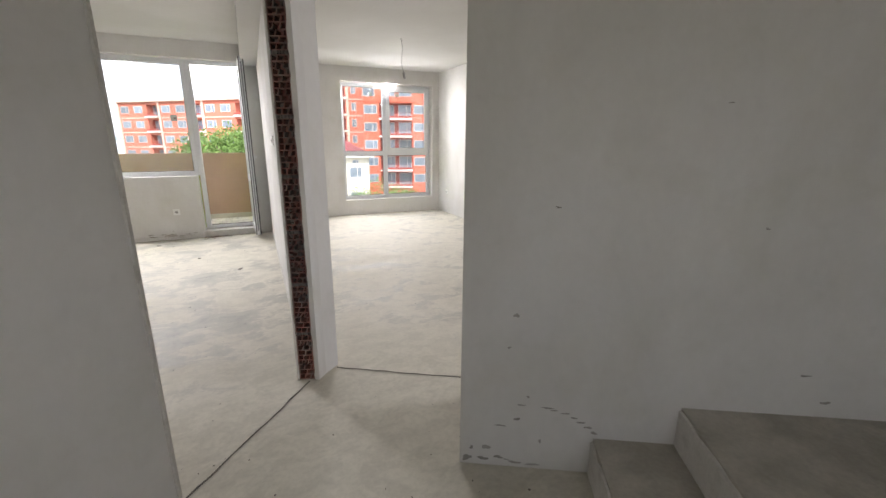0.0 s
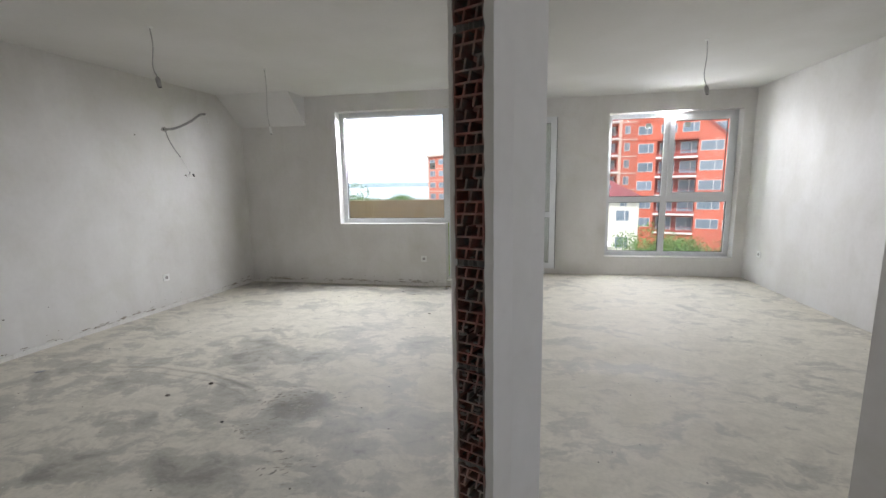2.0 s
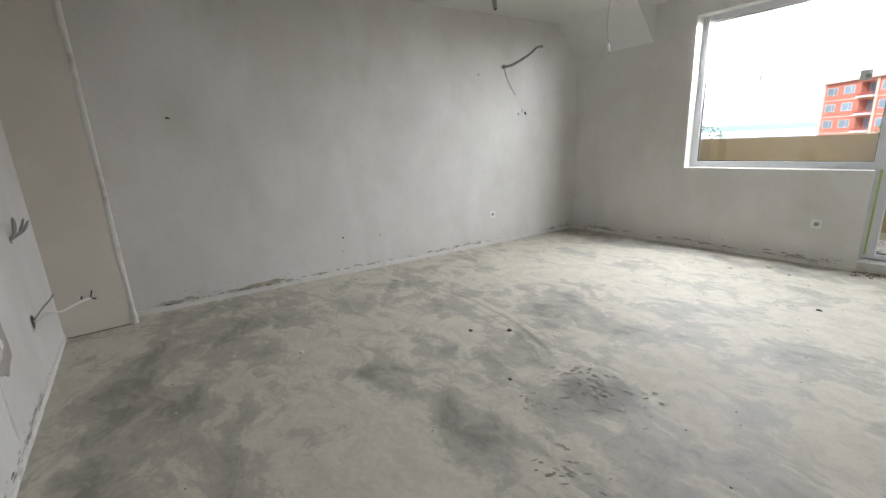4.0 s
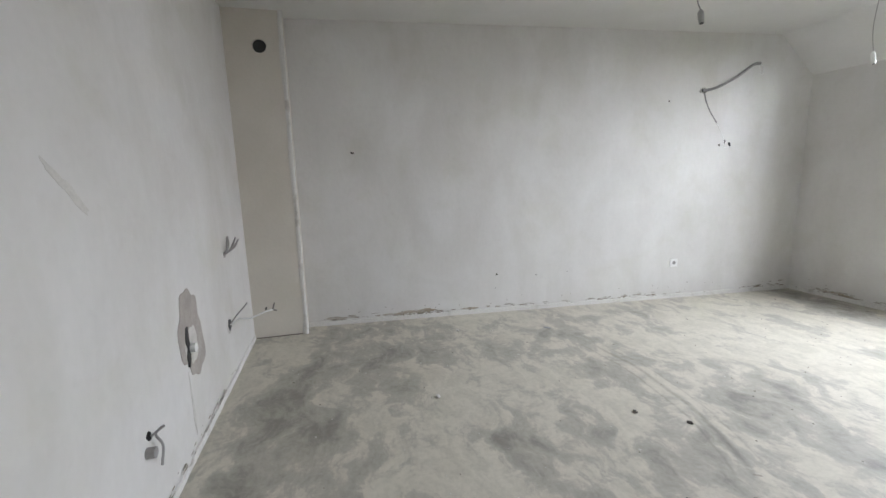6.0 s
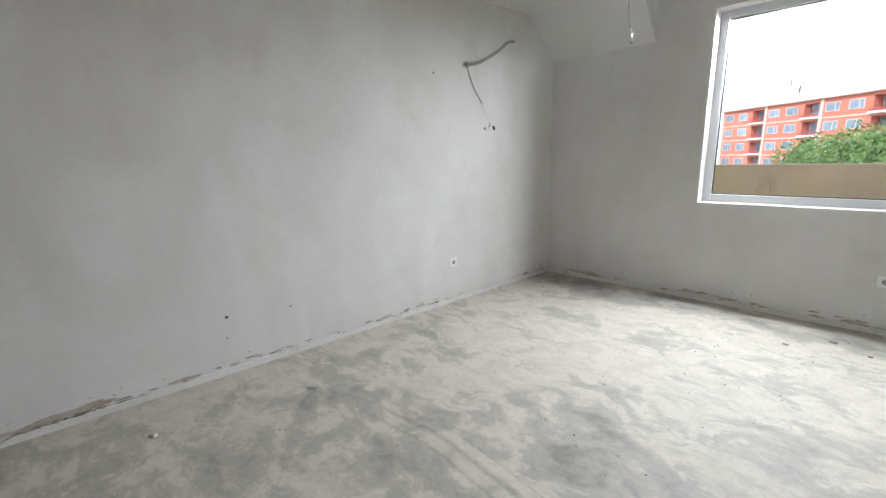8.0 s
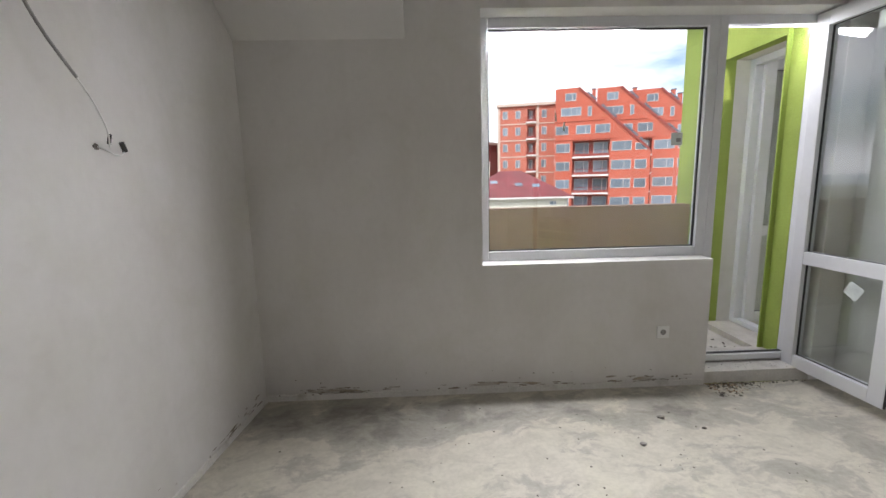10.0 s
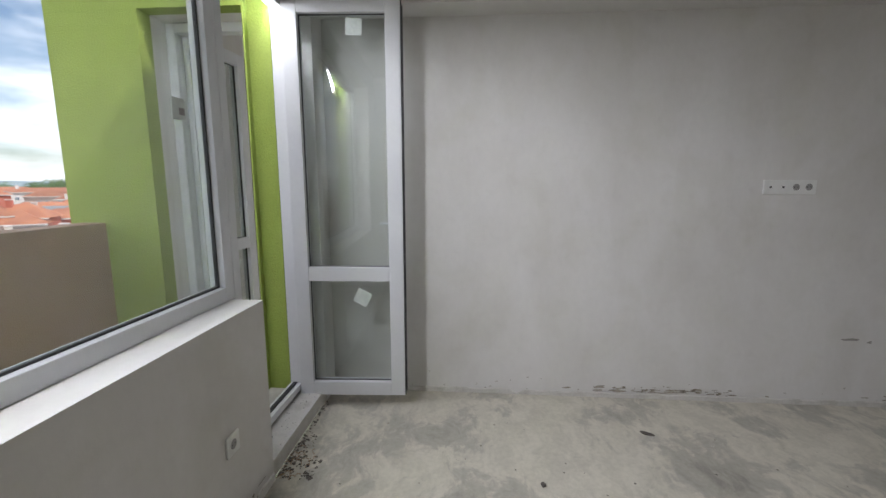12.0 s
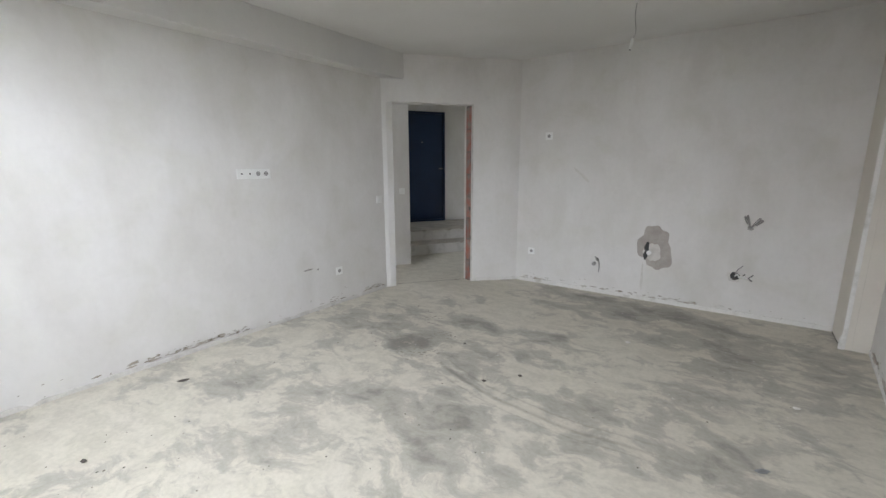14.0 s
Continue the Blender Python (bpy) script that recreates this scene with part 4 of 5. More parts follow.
# ---- trees ----
def tree(height, spread, seed, leaves=6500):
    rnd = random.Random(seed)
    g = thing("tree", "broad green tree in full leaf with an uneven crown", "tree", "trees outside")
    th = height * 0.42
    bm = bmesh.new()
    tube(bm, bend([(0, 0, -0.3), (0.1, 0.05, th * 0.5), (0.0, 0.1, th), (0.1, 0.1, height * 0.7)], 4), [0.28 - 0.02 * i for i in range(13)], 8)
    tips = []
    for i in range(9):
        a = i * 2.4 + rnd.uniform(-0.4, 0.4)
        z0 = th * rnd.uniform(0.7, 1.1)
        r = spread * rnd.uniform(0.4, 0.85)
        tip = Vector((math.cos(a) * r, math.sin(a) * r, z0 + (height - z0) * rnd.uniform(0.35, 0.85)))
        tube(bm, bend([(0.02, 0.05, z0), (tip.x * 0.45, tip.y * 0.45, z0 + (tip.z - z0) * 0.6), tip], 3), [0.11, 0.10, 0.08, 0.07, 0.06, 0.05, 0.03], 5)
        tips.append((tip, spread * rnd.uniform(0.28, 0.48)))
    for i in range(10):
        a, r = rnd.uniform(0, 6.28), spread * rnd.uniform(0, 0.6)
        tips.append((Vector((math.cos(a) * r, math.sin(a) * r, height * rnd.uniform(0.6, 0.92))), spread * rnd.uniform(0.25, 0.42)))
    part("trunk", bm, M_BARK, g)
    vs, fs = [], []
    for i in range(leaves):
        c, cr = tips[rnd.randrange(len(tips))]
        d = Vector((rnd.gauss(0, 1), rnd.gauss(0, 1), rnd.gauss(0, 0.8))).normalized() * cr * rnd.uniform(0.55, 1.08)
        p = c + d
        s = rnd.uniform(0.07, 0.15)
        q = Euler((rnd.uniform(0, 6.28), rnd.uniform(0, 6.28), rnd.uniform(0, 6.28))).to_matrix()
        b0 = len(vs)
        for x, y in ((-s, 0), (0, -s * 0.6), (s, 0), (0, s * 0.6)):
            vs.append(p + q @ Vector((x, y, 0.1 * s if x else 0)))
        fs.append((b0, b0 + 1, b0 + 2, b0 + 3))
    me = bpy.data.meshes.new("crown")
    me.from_pydata([tuple(v) for v in vs], [], fs)
    me.materials.append(M_LEAF)
    cr = new("crown", me)
    cr.parent = g
    tagged(cr, kind="stuff")
    return g


def at_bearing(g, x0, y0, az, dist, ztop, height, first=False):
    """Stands a tree of that height at a bearing from a point, with its top at ztop."""
    m = pose(x0 + dist * math.sin(radians(az)), y0 + dist * math.cos(radians(az)), GZ - 0.1, 0, 0, az * 7)
    k = (ztop - GZ) / height
    m = m @ Matrix.Diagonal((k, k, k, 1))
    if first:
        g.matrix_world = m
        return g
    return copy_thing_scaled(g, m)


def copy_thing_scaled(g, m):
    c = copy_thing(g, Matrix())
    c.matrix_world = m
    return c


T1 = tree(9.0, 4.2, 1, 6500)
T2 = tree(8.0, 3.6, 2, 5200)
at_bearing(T1, 3.9, -5.5, 17.5, 36, -2.3, 9.0, True)
at_bearing(T2, 3.9, -5.5, 22.3, 37, -4.3, 8.0, True)
for g, az_, d_, zt in ((T1, 20.0, 39, -3.6), (T2, 25.5, 40, -3.9), (T1, -3.2, 62, 2.7), (T2, -0.6, 60, 2.5), (T2, 1.8, 64, 2.4), (T1, -23.6, 58, 0.5), (T2, -26.5, 55, 2.0),
                       (T2, -21.0, 66, -0.7), (T1, -16.9, 110, -1.0), (T2, -15.9, 112, -1.4), (T1, -29.0, 60, 2.0), (T2, 43, 230, 3.5), (T1, 41.5, 235, 3.2), (T2, 46, 220, 3.4), (T1, 49, 215, 3.4),
                       (T2, 38.5, 240, 1.5)):
    at_bearing(g, 3.7, -5.0, az_, d_, zt, 9.0 if g is T1 else 8.0)


# ---- fittings on the walls: each is built facing its local -y, x to the right, z up ----
def on_west(y, z):
    return pose(WX(y), y, z, 0, 0, 90 - math.degrees(math.atan(0.087)))


def on_east(y, z):
    return pose(3.83 + 0.0088 * y, y, z, 0, 0, -90)


def on_south(x, z):
    return pose(x, -5.505, z, 0, 0, 180)


def on_north(x, z):
    return pose(x, 0.0, z, 0, 0, 0)


def on_hall(s, z):
    p = A + Vector((0.859, -0.512)) * s
    return pose(p.x, p.y, z, 0, 0, math.degrees(math.atan2(-0.512, 0.859)) )


def disc(bm, x, y, z, r, n=18, depth=0.004):
    tube(bm, [(x, y, z), (x, y + depth, z)], r, n)


def outlet_module(parent, x, kind):
    if kind == "socket":
        bm = bmesh.new()
        ring = []
        for r, y in ((0.024, -0.0092), (0.0205, -0.0092), (0.0195, -0.0045)):
            ring.append([bm.verts.new((x + math.cos(2 * math.pi * k / 20) * r, y, math.sin(2 * math.pi * k / 20) * r)) for k in range(20)])
        for a, b in zip(ring, ring[1:]):
            for k in range(20):
                bm.faces.new((a[k], a[(k + 1) % 20], b[(k + 1) % 20], b[k]))
        part("socket_rim", bm, M_PLASTIC, parent)
        bm = bmesh.new()
        disc(bm, x, -0.0088, 0, 0.0195, 20, 0.002)
        s = part("socket_well", bm, M_GREYPL, parent, "grey recessed socket face")
        part("pin_hole", tubes(([(x - 0.0095, -0.0092, 0), (x - 0.0095, -0.0086, 0)], 0.0028), ([(x + 0.0095, -0.0092, 0), (x + 0.0095, -0.0086, 0)], 0.0028)), M_BLACK, s)
    elif kind == "switch":
        part("rocker", boxes((x - 0.023, -0.0125, -0.023, x + 0.023, -0.0085, 0.023), bevel=0.002), M_PLASTIC, parent)
    else:
        part("data_port", boxes((x - 0.02, -0.0105, -0.012, x + 0.02, -0.0085, 0.012), bevel=0.001), M_PLASTIC, parent)
        part("port_hole", boxes((x - 0.008, -0.0112, -0.006, x + 0.004, -0.0106, 0.006)), M_BLACK, parent)


def plate(label, m, kinds, name="socket_outlet", group="wall sockets"):
    w = 0.082 + 0.071 * (len(kinds) - 1)
    g = thing(name, label, "switch" if name == "light_switch" else "socket", group, m)
    part("cover_plate", boxes((-w / 2, -0.0085, -0.041, w / 2, 0.0, 0.041), bevel=0.0025), M_PLASTIC, g)
    for i, k in enumerate(kinds):
        outlet_module(g, (i - (len(kinds) - 1) / 2) * 0.071, k)
    return g


plate("white plastic wall socket low on the long wall", on_west(-1.432, 0.374), ["socket"])
plate("white plastic wall socket under the window", on_north(2.624, 0.382), ["socket"])
plate("white plastic wall socket low on the side wall", on_east(-3.60, 0.348), ["socket"])
plate("white four-gang frame with two sockets and data ports", on_east(-2.765, 1.352), ["port", "port", "socket", "socket"])
plate("white light switch beside the doorway", on_east(-4.215, 1.045), ["switch"], "light_switch", "light switches")
plate("white plastic wall socket near the slanting wall", on_south(2.50, 0.388), ["socket"])
plate("white plastic wall socket high on the kitchen wall", on_south(2.339, 1.736), ["socket"])
pa = A + AE * 0.11
plate("white double light switch at the wall corner", pose(pa.x, pa.y, 1.06, 0, 0, math.degrees(math.atan2(-AE.y, -AE.x))), ["switch"], "light_switch", "light switches")
plate("white plastic wall socket in the next room", pose(7.04, 0.60, 0.40, 0, 0, -90), ["socket"])


# ---- hanging lamp cables ----
def hanging_cable(x, y, zb, sway, label, holder=M_GREYPL, r=0.0035, hr=0.017):
    g = thing("lamp_cable", label, "lamp cable", "bare lamp cables", pose(x, y, H))
    d = zb - H
    pts = bend([(0, 0, 0), (sway * 0.4, 0.004, d * 0.3), (-sway * 0.3, -0.004, d * 0.65), (sway, 0.0, d + 0.07)], 6)
    part("cable", tubes((pts, r)), M_GREYPL, g, smooth=True)
    part("ceiling_collar", tubes(([(0, 0, -0.001), (0, 0, -0.012)], [0.022, 0.012], 14)), M_PLASTIC, g)
    k = part("lamp_holder", tubes(([(sway, 0, d + 0.075), (sway, 0, d + 0.06), (sway + 0.004, 0, d + 0.035), (sway + 0.012, 0, d - 0.002)], [hr * 0.45, hr, hr, hr * 0.85], 14)), holder, g, smooth=False)
    part("lamp_socket", tubes(([(sway + 0.012, 0, d - 0.0025), (sway + 0.0125, 0, d - 0.006)], hr * 0.65, 14)), M_BLACK, k)


hanging_cable(1.155, -2.60, 2.165, 0.02, "grey lamp cable with a dark holder hanging from the ceiling")
hanging_cable(1.30, -1.37, 1.95, 0.012, "thin pale lamp cable with a white connector near the window", M_PLASTIC, 0.002, 0.012)
hanging_cable(5.51, -1.28, 2.14, 0.02, "grey lamp cable with a dark holder in the next room")
hanging_cable(1.27, -4.39, 2.27, 0.015, "thin pale lamp cable near the kitchen wall", M_PLASTIC, 0.002, 0.011)


# ---- conduit and wires on the long wall ----
def blot(bm, cx, cz, rx, rz, seed, y=-0.003, n=22, rough=0.25):
    """A flat patch with an uneven outline, lying on a wall."""
    rnd = random.Random(seed)
    ph = [rnd.uniform(0, 6.28) for _ in range(4)]
    vs = []
    for k in range(n):
        a = 2 * math.pi * k / n
        q = 1 + rough * (0.5 * math.sin(2 * a + ph[0]) + 0.35 * math.sin(3 * a + ph[1]) + 0.3 * math.sin(5 * a + ph[2]) + 0.25 * math.sin(9 * a + ph[3]))
        vs.append(bm.verts.new((cx + rx * q * math.cos(a), y, cz + rz * q * math.sin(a))))
    back = [bm.verts.new((v.co.x, 0.0, v.co.z)) for v in vs]
    bm.faces.new(vs)
    for k in range(n):
        bm.faces.new((vs[k], vs[(k + 1) % n], back[(k + 1) % n], back[k]))


def blots(*args):
    bm = bmesh.new()
    for a in args:
        blot(bm, *a[:5], **(a[5] if len(a) > 5 else {}))
    return bm


g = thing("conduit", "grey corrugated conduit sticking out high on the long wall", "conduit", m=on_west(-1.235, 2.067))
pts = bend([(-0.0, 0.0, 0.0), (0.10, -0.05, 0.02), (0.30, -0.07, 0.12), (0.48, -0.05, 0.23), (0.58, -0.03, 0.255)], 14)
part("corrugated_tube", tubes((pts, [0.0115 if i % 2 else 0.0145 for i in range(len(pts))])), M_GREYPL, g)
part("hanging_wire", tubes((bend([(0.01, -0.005, -0.01), (0.015, -0.03, -0.10), (0.05, -0.05, -0.20), (0.115, -0.07, -0.31)], 6), 0.005)), M_GREYPL, g)
part("thin_wire", tubes((bend([(0.115, -0.07, -0.31), (0.16, -0.075, -0.38), (0.215, -0.06, -0.46), (0.24, -0.04, -0.52)], 6), 0.0028)), M_PLASTIC, g)
part("wire_end", tubes((bend([(0.57, -0.03, 0.255), (0.62, -0.03, 0.22), (0.63, -0.025, 0.16), (0.60, -0.03, 0.15), (0.575, -0.03, 0.24)], 6), 0.0022)), M_PLASTIC, g)
part("wall_hole", blots((0.0, 0.0, 0.035, 0.03, 3)), M_CEMENT, g)
# black patch paints the shade inside the conduit's hole
part("hole_shade", blots((-0.005, 0.0, 0.012, 0.014, 4, {"y": -0.005})), M_BLACK, g)

g = thing("wire_terminals", "two black wire ends on a pale loop of cable", "wires", m=on_west(-0.967, 1.55))
part("loop_wire", tubes((bend([(-0.04, 0, 0.0), (-0.03, -0.03, -0.015), (0.0, -0.035, -0.028), (0.035, -0.035, -0.02), (0.045, -0.03, 0.01)], 6), 0.003)), M_PLASTIC, g)
part("terminal", tubes(([(-0.012, -0.032, 0.045), (-0.02, -0.03, 0.01)], 0.006)), M_BLACK, g)
part("terminal", tubes(([(0.03, -0.036, 0.02), (0.046, -0.034, -0.012)], 0.009)), M_BLACK, g)
# flat dark patch paints the shade of the little hole
part("terminal_hole", blots((-0.045, 0.0, 0.012, 0.01, 5)), M_DIRT_SHADE, g)


# ---- kitchen wall: box hole, cable tufts, brown patch ----
g = thing("junction_hole", "dark box hole with loose wires on the kitchen wall", "wires", m=on_south(0.452, 0.381))
# no recess: a flat black patch paints the shade inside the box
part("box_hole", blots((0.0, 0.0, 0.036, 0.040, 7, {"rough": 0.12})), M_BLACK, g)
part("crumbled_rim", blots((0.0, -0.005, 0.055, 0.058, 8, {"y": -0.0015, "rough": 0.3})), M_BEAD, g)
part("wire", tubes((bend([(0.0, -0.004, 0.0), (0.02, -0.06, 0.03), (0.03, -0.12, 0.02), (0.05, -0.22, 0.05), (0.10, -0.26, 0.045)], 7), 0.006)), M_PLASTIC, g)
part("wire", tubes((bend([(0.0, -0.004, 0.0), (0.01, -0.05, 0.06), (0.03, -0.09, 0.10), (0.05, -0.11, 0.125)], 6), 0.0045)), M_GREYPL, g)
part("wire_tip", tubes(([(0.10, -0.26, 0.045), (0.125, -0.28, 0.03)], 0.004), ([(0.095, -0.26, 0.05), (0.13, -0.27, 0.085)], 0.004), ([(0.06, -0.22, 0.06), (0.07, -0.225, 0.075)], 0.005)), M_BLACK, g)

g = thing("cable_tuft", "grey cable loops sticking out in a V", "wires", m=on_south(0.385, 0.84))
for i, (dx, dz, dy) in enumerate(((0.055, 0.10, -0.05), (0.07, 0.085, -0.06), (-0.03, 0.12, -0.03), (-0.045, 0.11, -0.035))):
    part("cable", tubes((bend([(0, 0, 0), (dx * 0.4, dy, dz * 0.5), (dx, dy * 1.3, dz), (dx * 1.15, dy * 1.2, dz * 0.92), (dx * 0.6, dy * 0.8, dz * 0.4)], 5), 0.005)), M_GREYPL, g)
part("root_hole", blots((0, 0, 0.022, 0.02, 9)), M_CEMENT, g)

g = thing("plaster_patch", "brown-grey bare plaster patch with a chiselled slot", "wall patch", m=on_south(1.15, 0.575))
M_PATCH = material("raw_plaster", (0.40, 0.36, 0.33), (0.47, 0.43, 0.39), rough=0.95, scale=9, fine=80, bump=0.3)
part("patch", blots((0.0, 0.0, 0.155, 0.225, 12, {"n": 64, "rough": 0.22})), M_PATCH, g)
part("skim", blots((-0.02, -0.05, 0.075, 0.10, 13, {"y": -0.005, "rough": 0.2, "n": 30})), M_BEAD, g)
# the slot's shade is painted as flat black patches
part("slot", blots((-0.075, 0.0, 0.020, 0.06, 14, {"y": -0.007}), (-0.08, -0.085, 0.024, 0.045, 15, {"y": -0.0075})), M_BLACK, g)
part("pipe_end", tubes(([(-0.05, 0.0, -0.055), (-0.05, -0.03, -0.055)], 0.022, 14)), M_PLASTIC, g)
part("runs", blots((-0.10, -0.33, 0.010, 0.17, 16, {"y": -0.0012, "rough": 0.4})), M_BEAD, g)

g = thing("capped_pipe", "grey pipe stub with a hooked wire on the kitchen wall", "pipe", m=on_south(1.735, 0.35))
part("stub", tubes(([(-0.01, 0.0, -0.02), (-0.01, -0.03, -0.02)], 0.021, 14)), M_GREYPL, g)
part("hook_wire", tubes((bend([(0.02, -0.01, 0.03), (0.01, -0.06, 0.07), (0.03, -0.02, 0.03), (0.05, -0.03, -0.03), (0.045, -0.02, -0.11)], 6), 0.005)), M_GREYPL, g)
# black patch on the wall, painted shade in place of a recess
part("wall_hole", blots((0.02, 0.03, 0.018, 0.018, 17)), M_BLACK, g)


# ---- dirt and damage along the walls ----
M_CHIPPED = material("broken_plaster", (0.27, 0.235, 0.19), (0.47, 0.43, 0.37), rough=0.95, scale=14, fine=80, bump=0.3)


def flecks(name, label, frame_of, lo, hi, clusters, n, seed, mat=M_CHIPPED, zmax=0.12):
    """Small uneven chips and stains low on a wall: frame_of(u, z) gives the pose; clusters: (centre, width, weight)."""
    rnd = random.Random(seed)
    vs, fs = [], []
    for i in range(n):
        if clusters and rnd.random() < 0.7:
            c, w, _ = rnd.choices(clusters, [k[2] for k in clusters])[0]
            u, z = rnd.gauss(c, w), 0.045 + abs(rnd.gauss(0, 0.016))
            rx, rz = rnd.uniform(0.006, 0.045), rnd.uniform(0.002, 0.008)
        else:
            u, z = rnd.uniform(lo, hi), 0.04 + rnd.random() ** 2.5 * zmax
            rx, rz = rnd.uniform(0.002, 0.012), rnd.uniform(0.002, 0.005)
        if not lo < u < hi:
            continue
        m, k, b = frame_of(u, z), rnd.randint(6, 9), len(vs)
        y = -0.0105 if z < 0.055 else rnd.uniform(-0.0040, -0.0016)
        for j in range(k):
            a = 2 * math.pi * j / k
            q = rnd.uniform(0.5, 1.2)
            vs.append(tuple(m @ Vector((rx * q * math.cos(a), y, rz * q * math.sin(a)))))
        fs.append(tuple(range(b, b + k)))
    me = bpy.data.meshes.new(name)
    me.from_pydata(vs, [], fs)
    me.materials.append(mat)
    return tagged(new(name, me), label, "wall damage", kind="stuff")


flecks("wall_chips", "dark chips and cracks along the foot of the wall", on_west, -5.0, -0.05, [(-4.08, 0.12, 4), (-4.75, 0.12, 2), (-3.2, 0.3, 2), (-1.95, 0.25, 3), (-0.3, 0.2, 2)], 210, 21)
flecks("wall_chips", "dark chips and cracks along the foot of the wall", on_south, -0.2, 2.6, [(0.9, 0.3, 3), (1.6, 0.3, 2), (2.4, 0.15, 2)], 90, 22)
flecks("wall_chips", "dark chips and cracks along the foot of the wall", on_east, -4.25, -0.2, [(-1.9, 0.18, 3), (-2.3, 0.15, 4), (-3.5, 0.2, 1), (-4.1, 0.08, 3)], 150, 23)
flecks("wall_chips", "dark chips and damp marks under the window", on_north, 0.05, 2.9, [(0.45, 0.12, 3), (1.5, 0.3, 1), (2.6, 0.15, 2)], 110, 24)
flecks("wall_chips", "dark chips at the foot of the slanting wall", lambda u, z: pose(*(KL + UU * u), z, 0, 0, math.degrees(math.atan2(-UU.y, -UU.x))) , 0.04, 0.52, [(0.25, 0.12, 2)], 40, 25)


def foot_strip(name, p, q, seed, h=0.042, mat=M_STRIP):
    """The uneven strip of screed edge and plaster bead at a wall's foot; the room is to the left of p to q."""
    rnd = random.Random(seed)
    p, q = Vector(p), Vector(q)
    d = (q - p).normalized()
    n = Vector((-d.y, d.x))
    k = int((q - p).length / 0.05)
    rows = []
    bm = bmesh.new()
    for i in range(k + 1):
        c = p.lerp(q, i / k)
        hh = h + rnd.uniform(-0.005, 0.005) - (0.022 if rnd.random() < 0.06 else 0)
        t = 0.009 + rnd.uniform(-0.0015, 0.0015)
        rows.append([bm.verts.new((*c, 0.0)), bm.verts.new((*(c + n * t), 0.0)), bm.verts.new((*(c + n * t), hh - 0.004)), bm.verts.new((*(c + n * 0.001), hh))])
    for a, b in zip(rows, rows[1:]):
        for j in range(3):
            bm.faces.new((a[j], a[j + 1], b[j + 1], b[j]))
    structure(name, bm, mat, "pale uneven plaster strip at the foot of the wall", "trim")


foot_strip("trim_west", (WX(0), -0.01), (WX(-5.07), -5.07), 1)
foot_strip("trim_south", (CX + 0.01, -5.505), (2.69, -5.505), 2)
foot_strip("trim_east", (3.793, -4.28), (3.83, -0.02), 3, 0.03, M_BEAD)
foot_strip("trim_north", (2.92, 0.0), (0.01, 0.0), 4)
foot_strip("trim_slant", tuple(Vector((2.70, -5.505)) + Vector((0.01, 0.01))), tuple(KL), 5, 0.03)

foot_strip("riser_plaster", tuple(r1 + dd * 3.2), tuple(r1), 6, 0.158, M_BEAD)
foot_strip("riser_plaster", tuple(r2 + dd * 3.2), tuple(r2), 7, 0.33, M_BEAD)

M_DAMP = material("damp_stain", (0.43, 0.37, 0.29), (0.55, 0.51, 0.46), rough=0.95, scale=9, fine=60, bump=0.15)
g = tagged(part("damp_marks", blots((0.40, 0.060, 0.10, 0.010, 91, {"y": -0.0104, "rough": 0.5}), (0.56, 0.052, 0.06, 0.012, 92, {"y": -0.0104, "rough": 0.5}), (1.45, 0.065, 0.09, 0.008, 93, {"y": -0.0104, "rough": 0.5}),
           (1.75, 0.058, 0.05, 0.007, 94, {"y": -0.0104, "rough": 0.5}), (2.5, 0.06, 0.07, 0.007, 95, {"y": -0.0104, "rough": 0.5})), M_DAMP), "brown damp marks at the foot of the window wall", "wall damage", kind="stuff")
g = tagged(part("damp_marks", placed(blots((-0.22, 0, 0.09, 0.012, 96, {"y": -0.0104, "rough": 0.5}), (0.0, 0.012, 0.13, 0.020, 97, {"y": -0.0104, "rough": 0.6}), (0.5, 0.0, 0.07, 0.008, 98, {"y": -0.0104, "rough": 0.5}),
           (-0.75, 0.0, 0.08, 0.010, 99, {"y": -0.0104, "rough": 0.5})), on_west(-4.08, 0.058)), M_DAMP), "brown damp marks at the foot of the long wall", "wall damage", kind="stuff")

# scuffs on the hall wall beside the steps
sc = ((0.276, 0.346, 6, 5), (0.25, 0.306, 14, 4), (0.36, 0.30, 26, 3), (0.236, 0.238, 13, 6), (0.168, 0.202, 20, 3), (0.112, 0.09, 16, 12), (0.05, 0.083, 8, 8), (0.199, 0.035, 9, 3),
      (0.341, 1.129, 11, 3), (0.866, 1.484, 9, 2), (1.053, 1.069, 7, 4), (0.212, 0.702, 10, 9), (0.19, 0.563, 7, 4), (0.335, 0.139, 6, 8), (1.287, 0.514, 20, 3), (1.378, 0.406, 16, 6),
      (0.385, 0.291, 15, 3), (0.43, 0.280, 17, 3), (0.465, 0.262, 15, 3), (0.495, 0.243, 15, 4), (0.525, 0.222, 14, 5), (0.55, 0.198, 12, 6),
      (0.03, 0.030, 20, 13), (0.10, 0.032, 22, 8), (0.165, 0.045, 18, 7), (0.235, 0.024, 24, 6), (0.31, 0.020, 26, 5))
bm = bmesh.new()
for i, (s_, z_, a_, b_) in enumerate(sc):
    blot(bm, s_, z_, a_ / 1000, b_ / 1000, 40 + i, y=-0.0015, n=12, rough=0.5)
tagged(part("wall_scuffs", placed(bm, on_hall(0, 0)), M_CEMENT), "grey scuffs on the hall wall", "wall damage", kind="stuff")
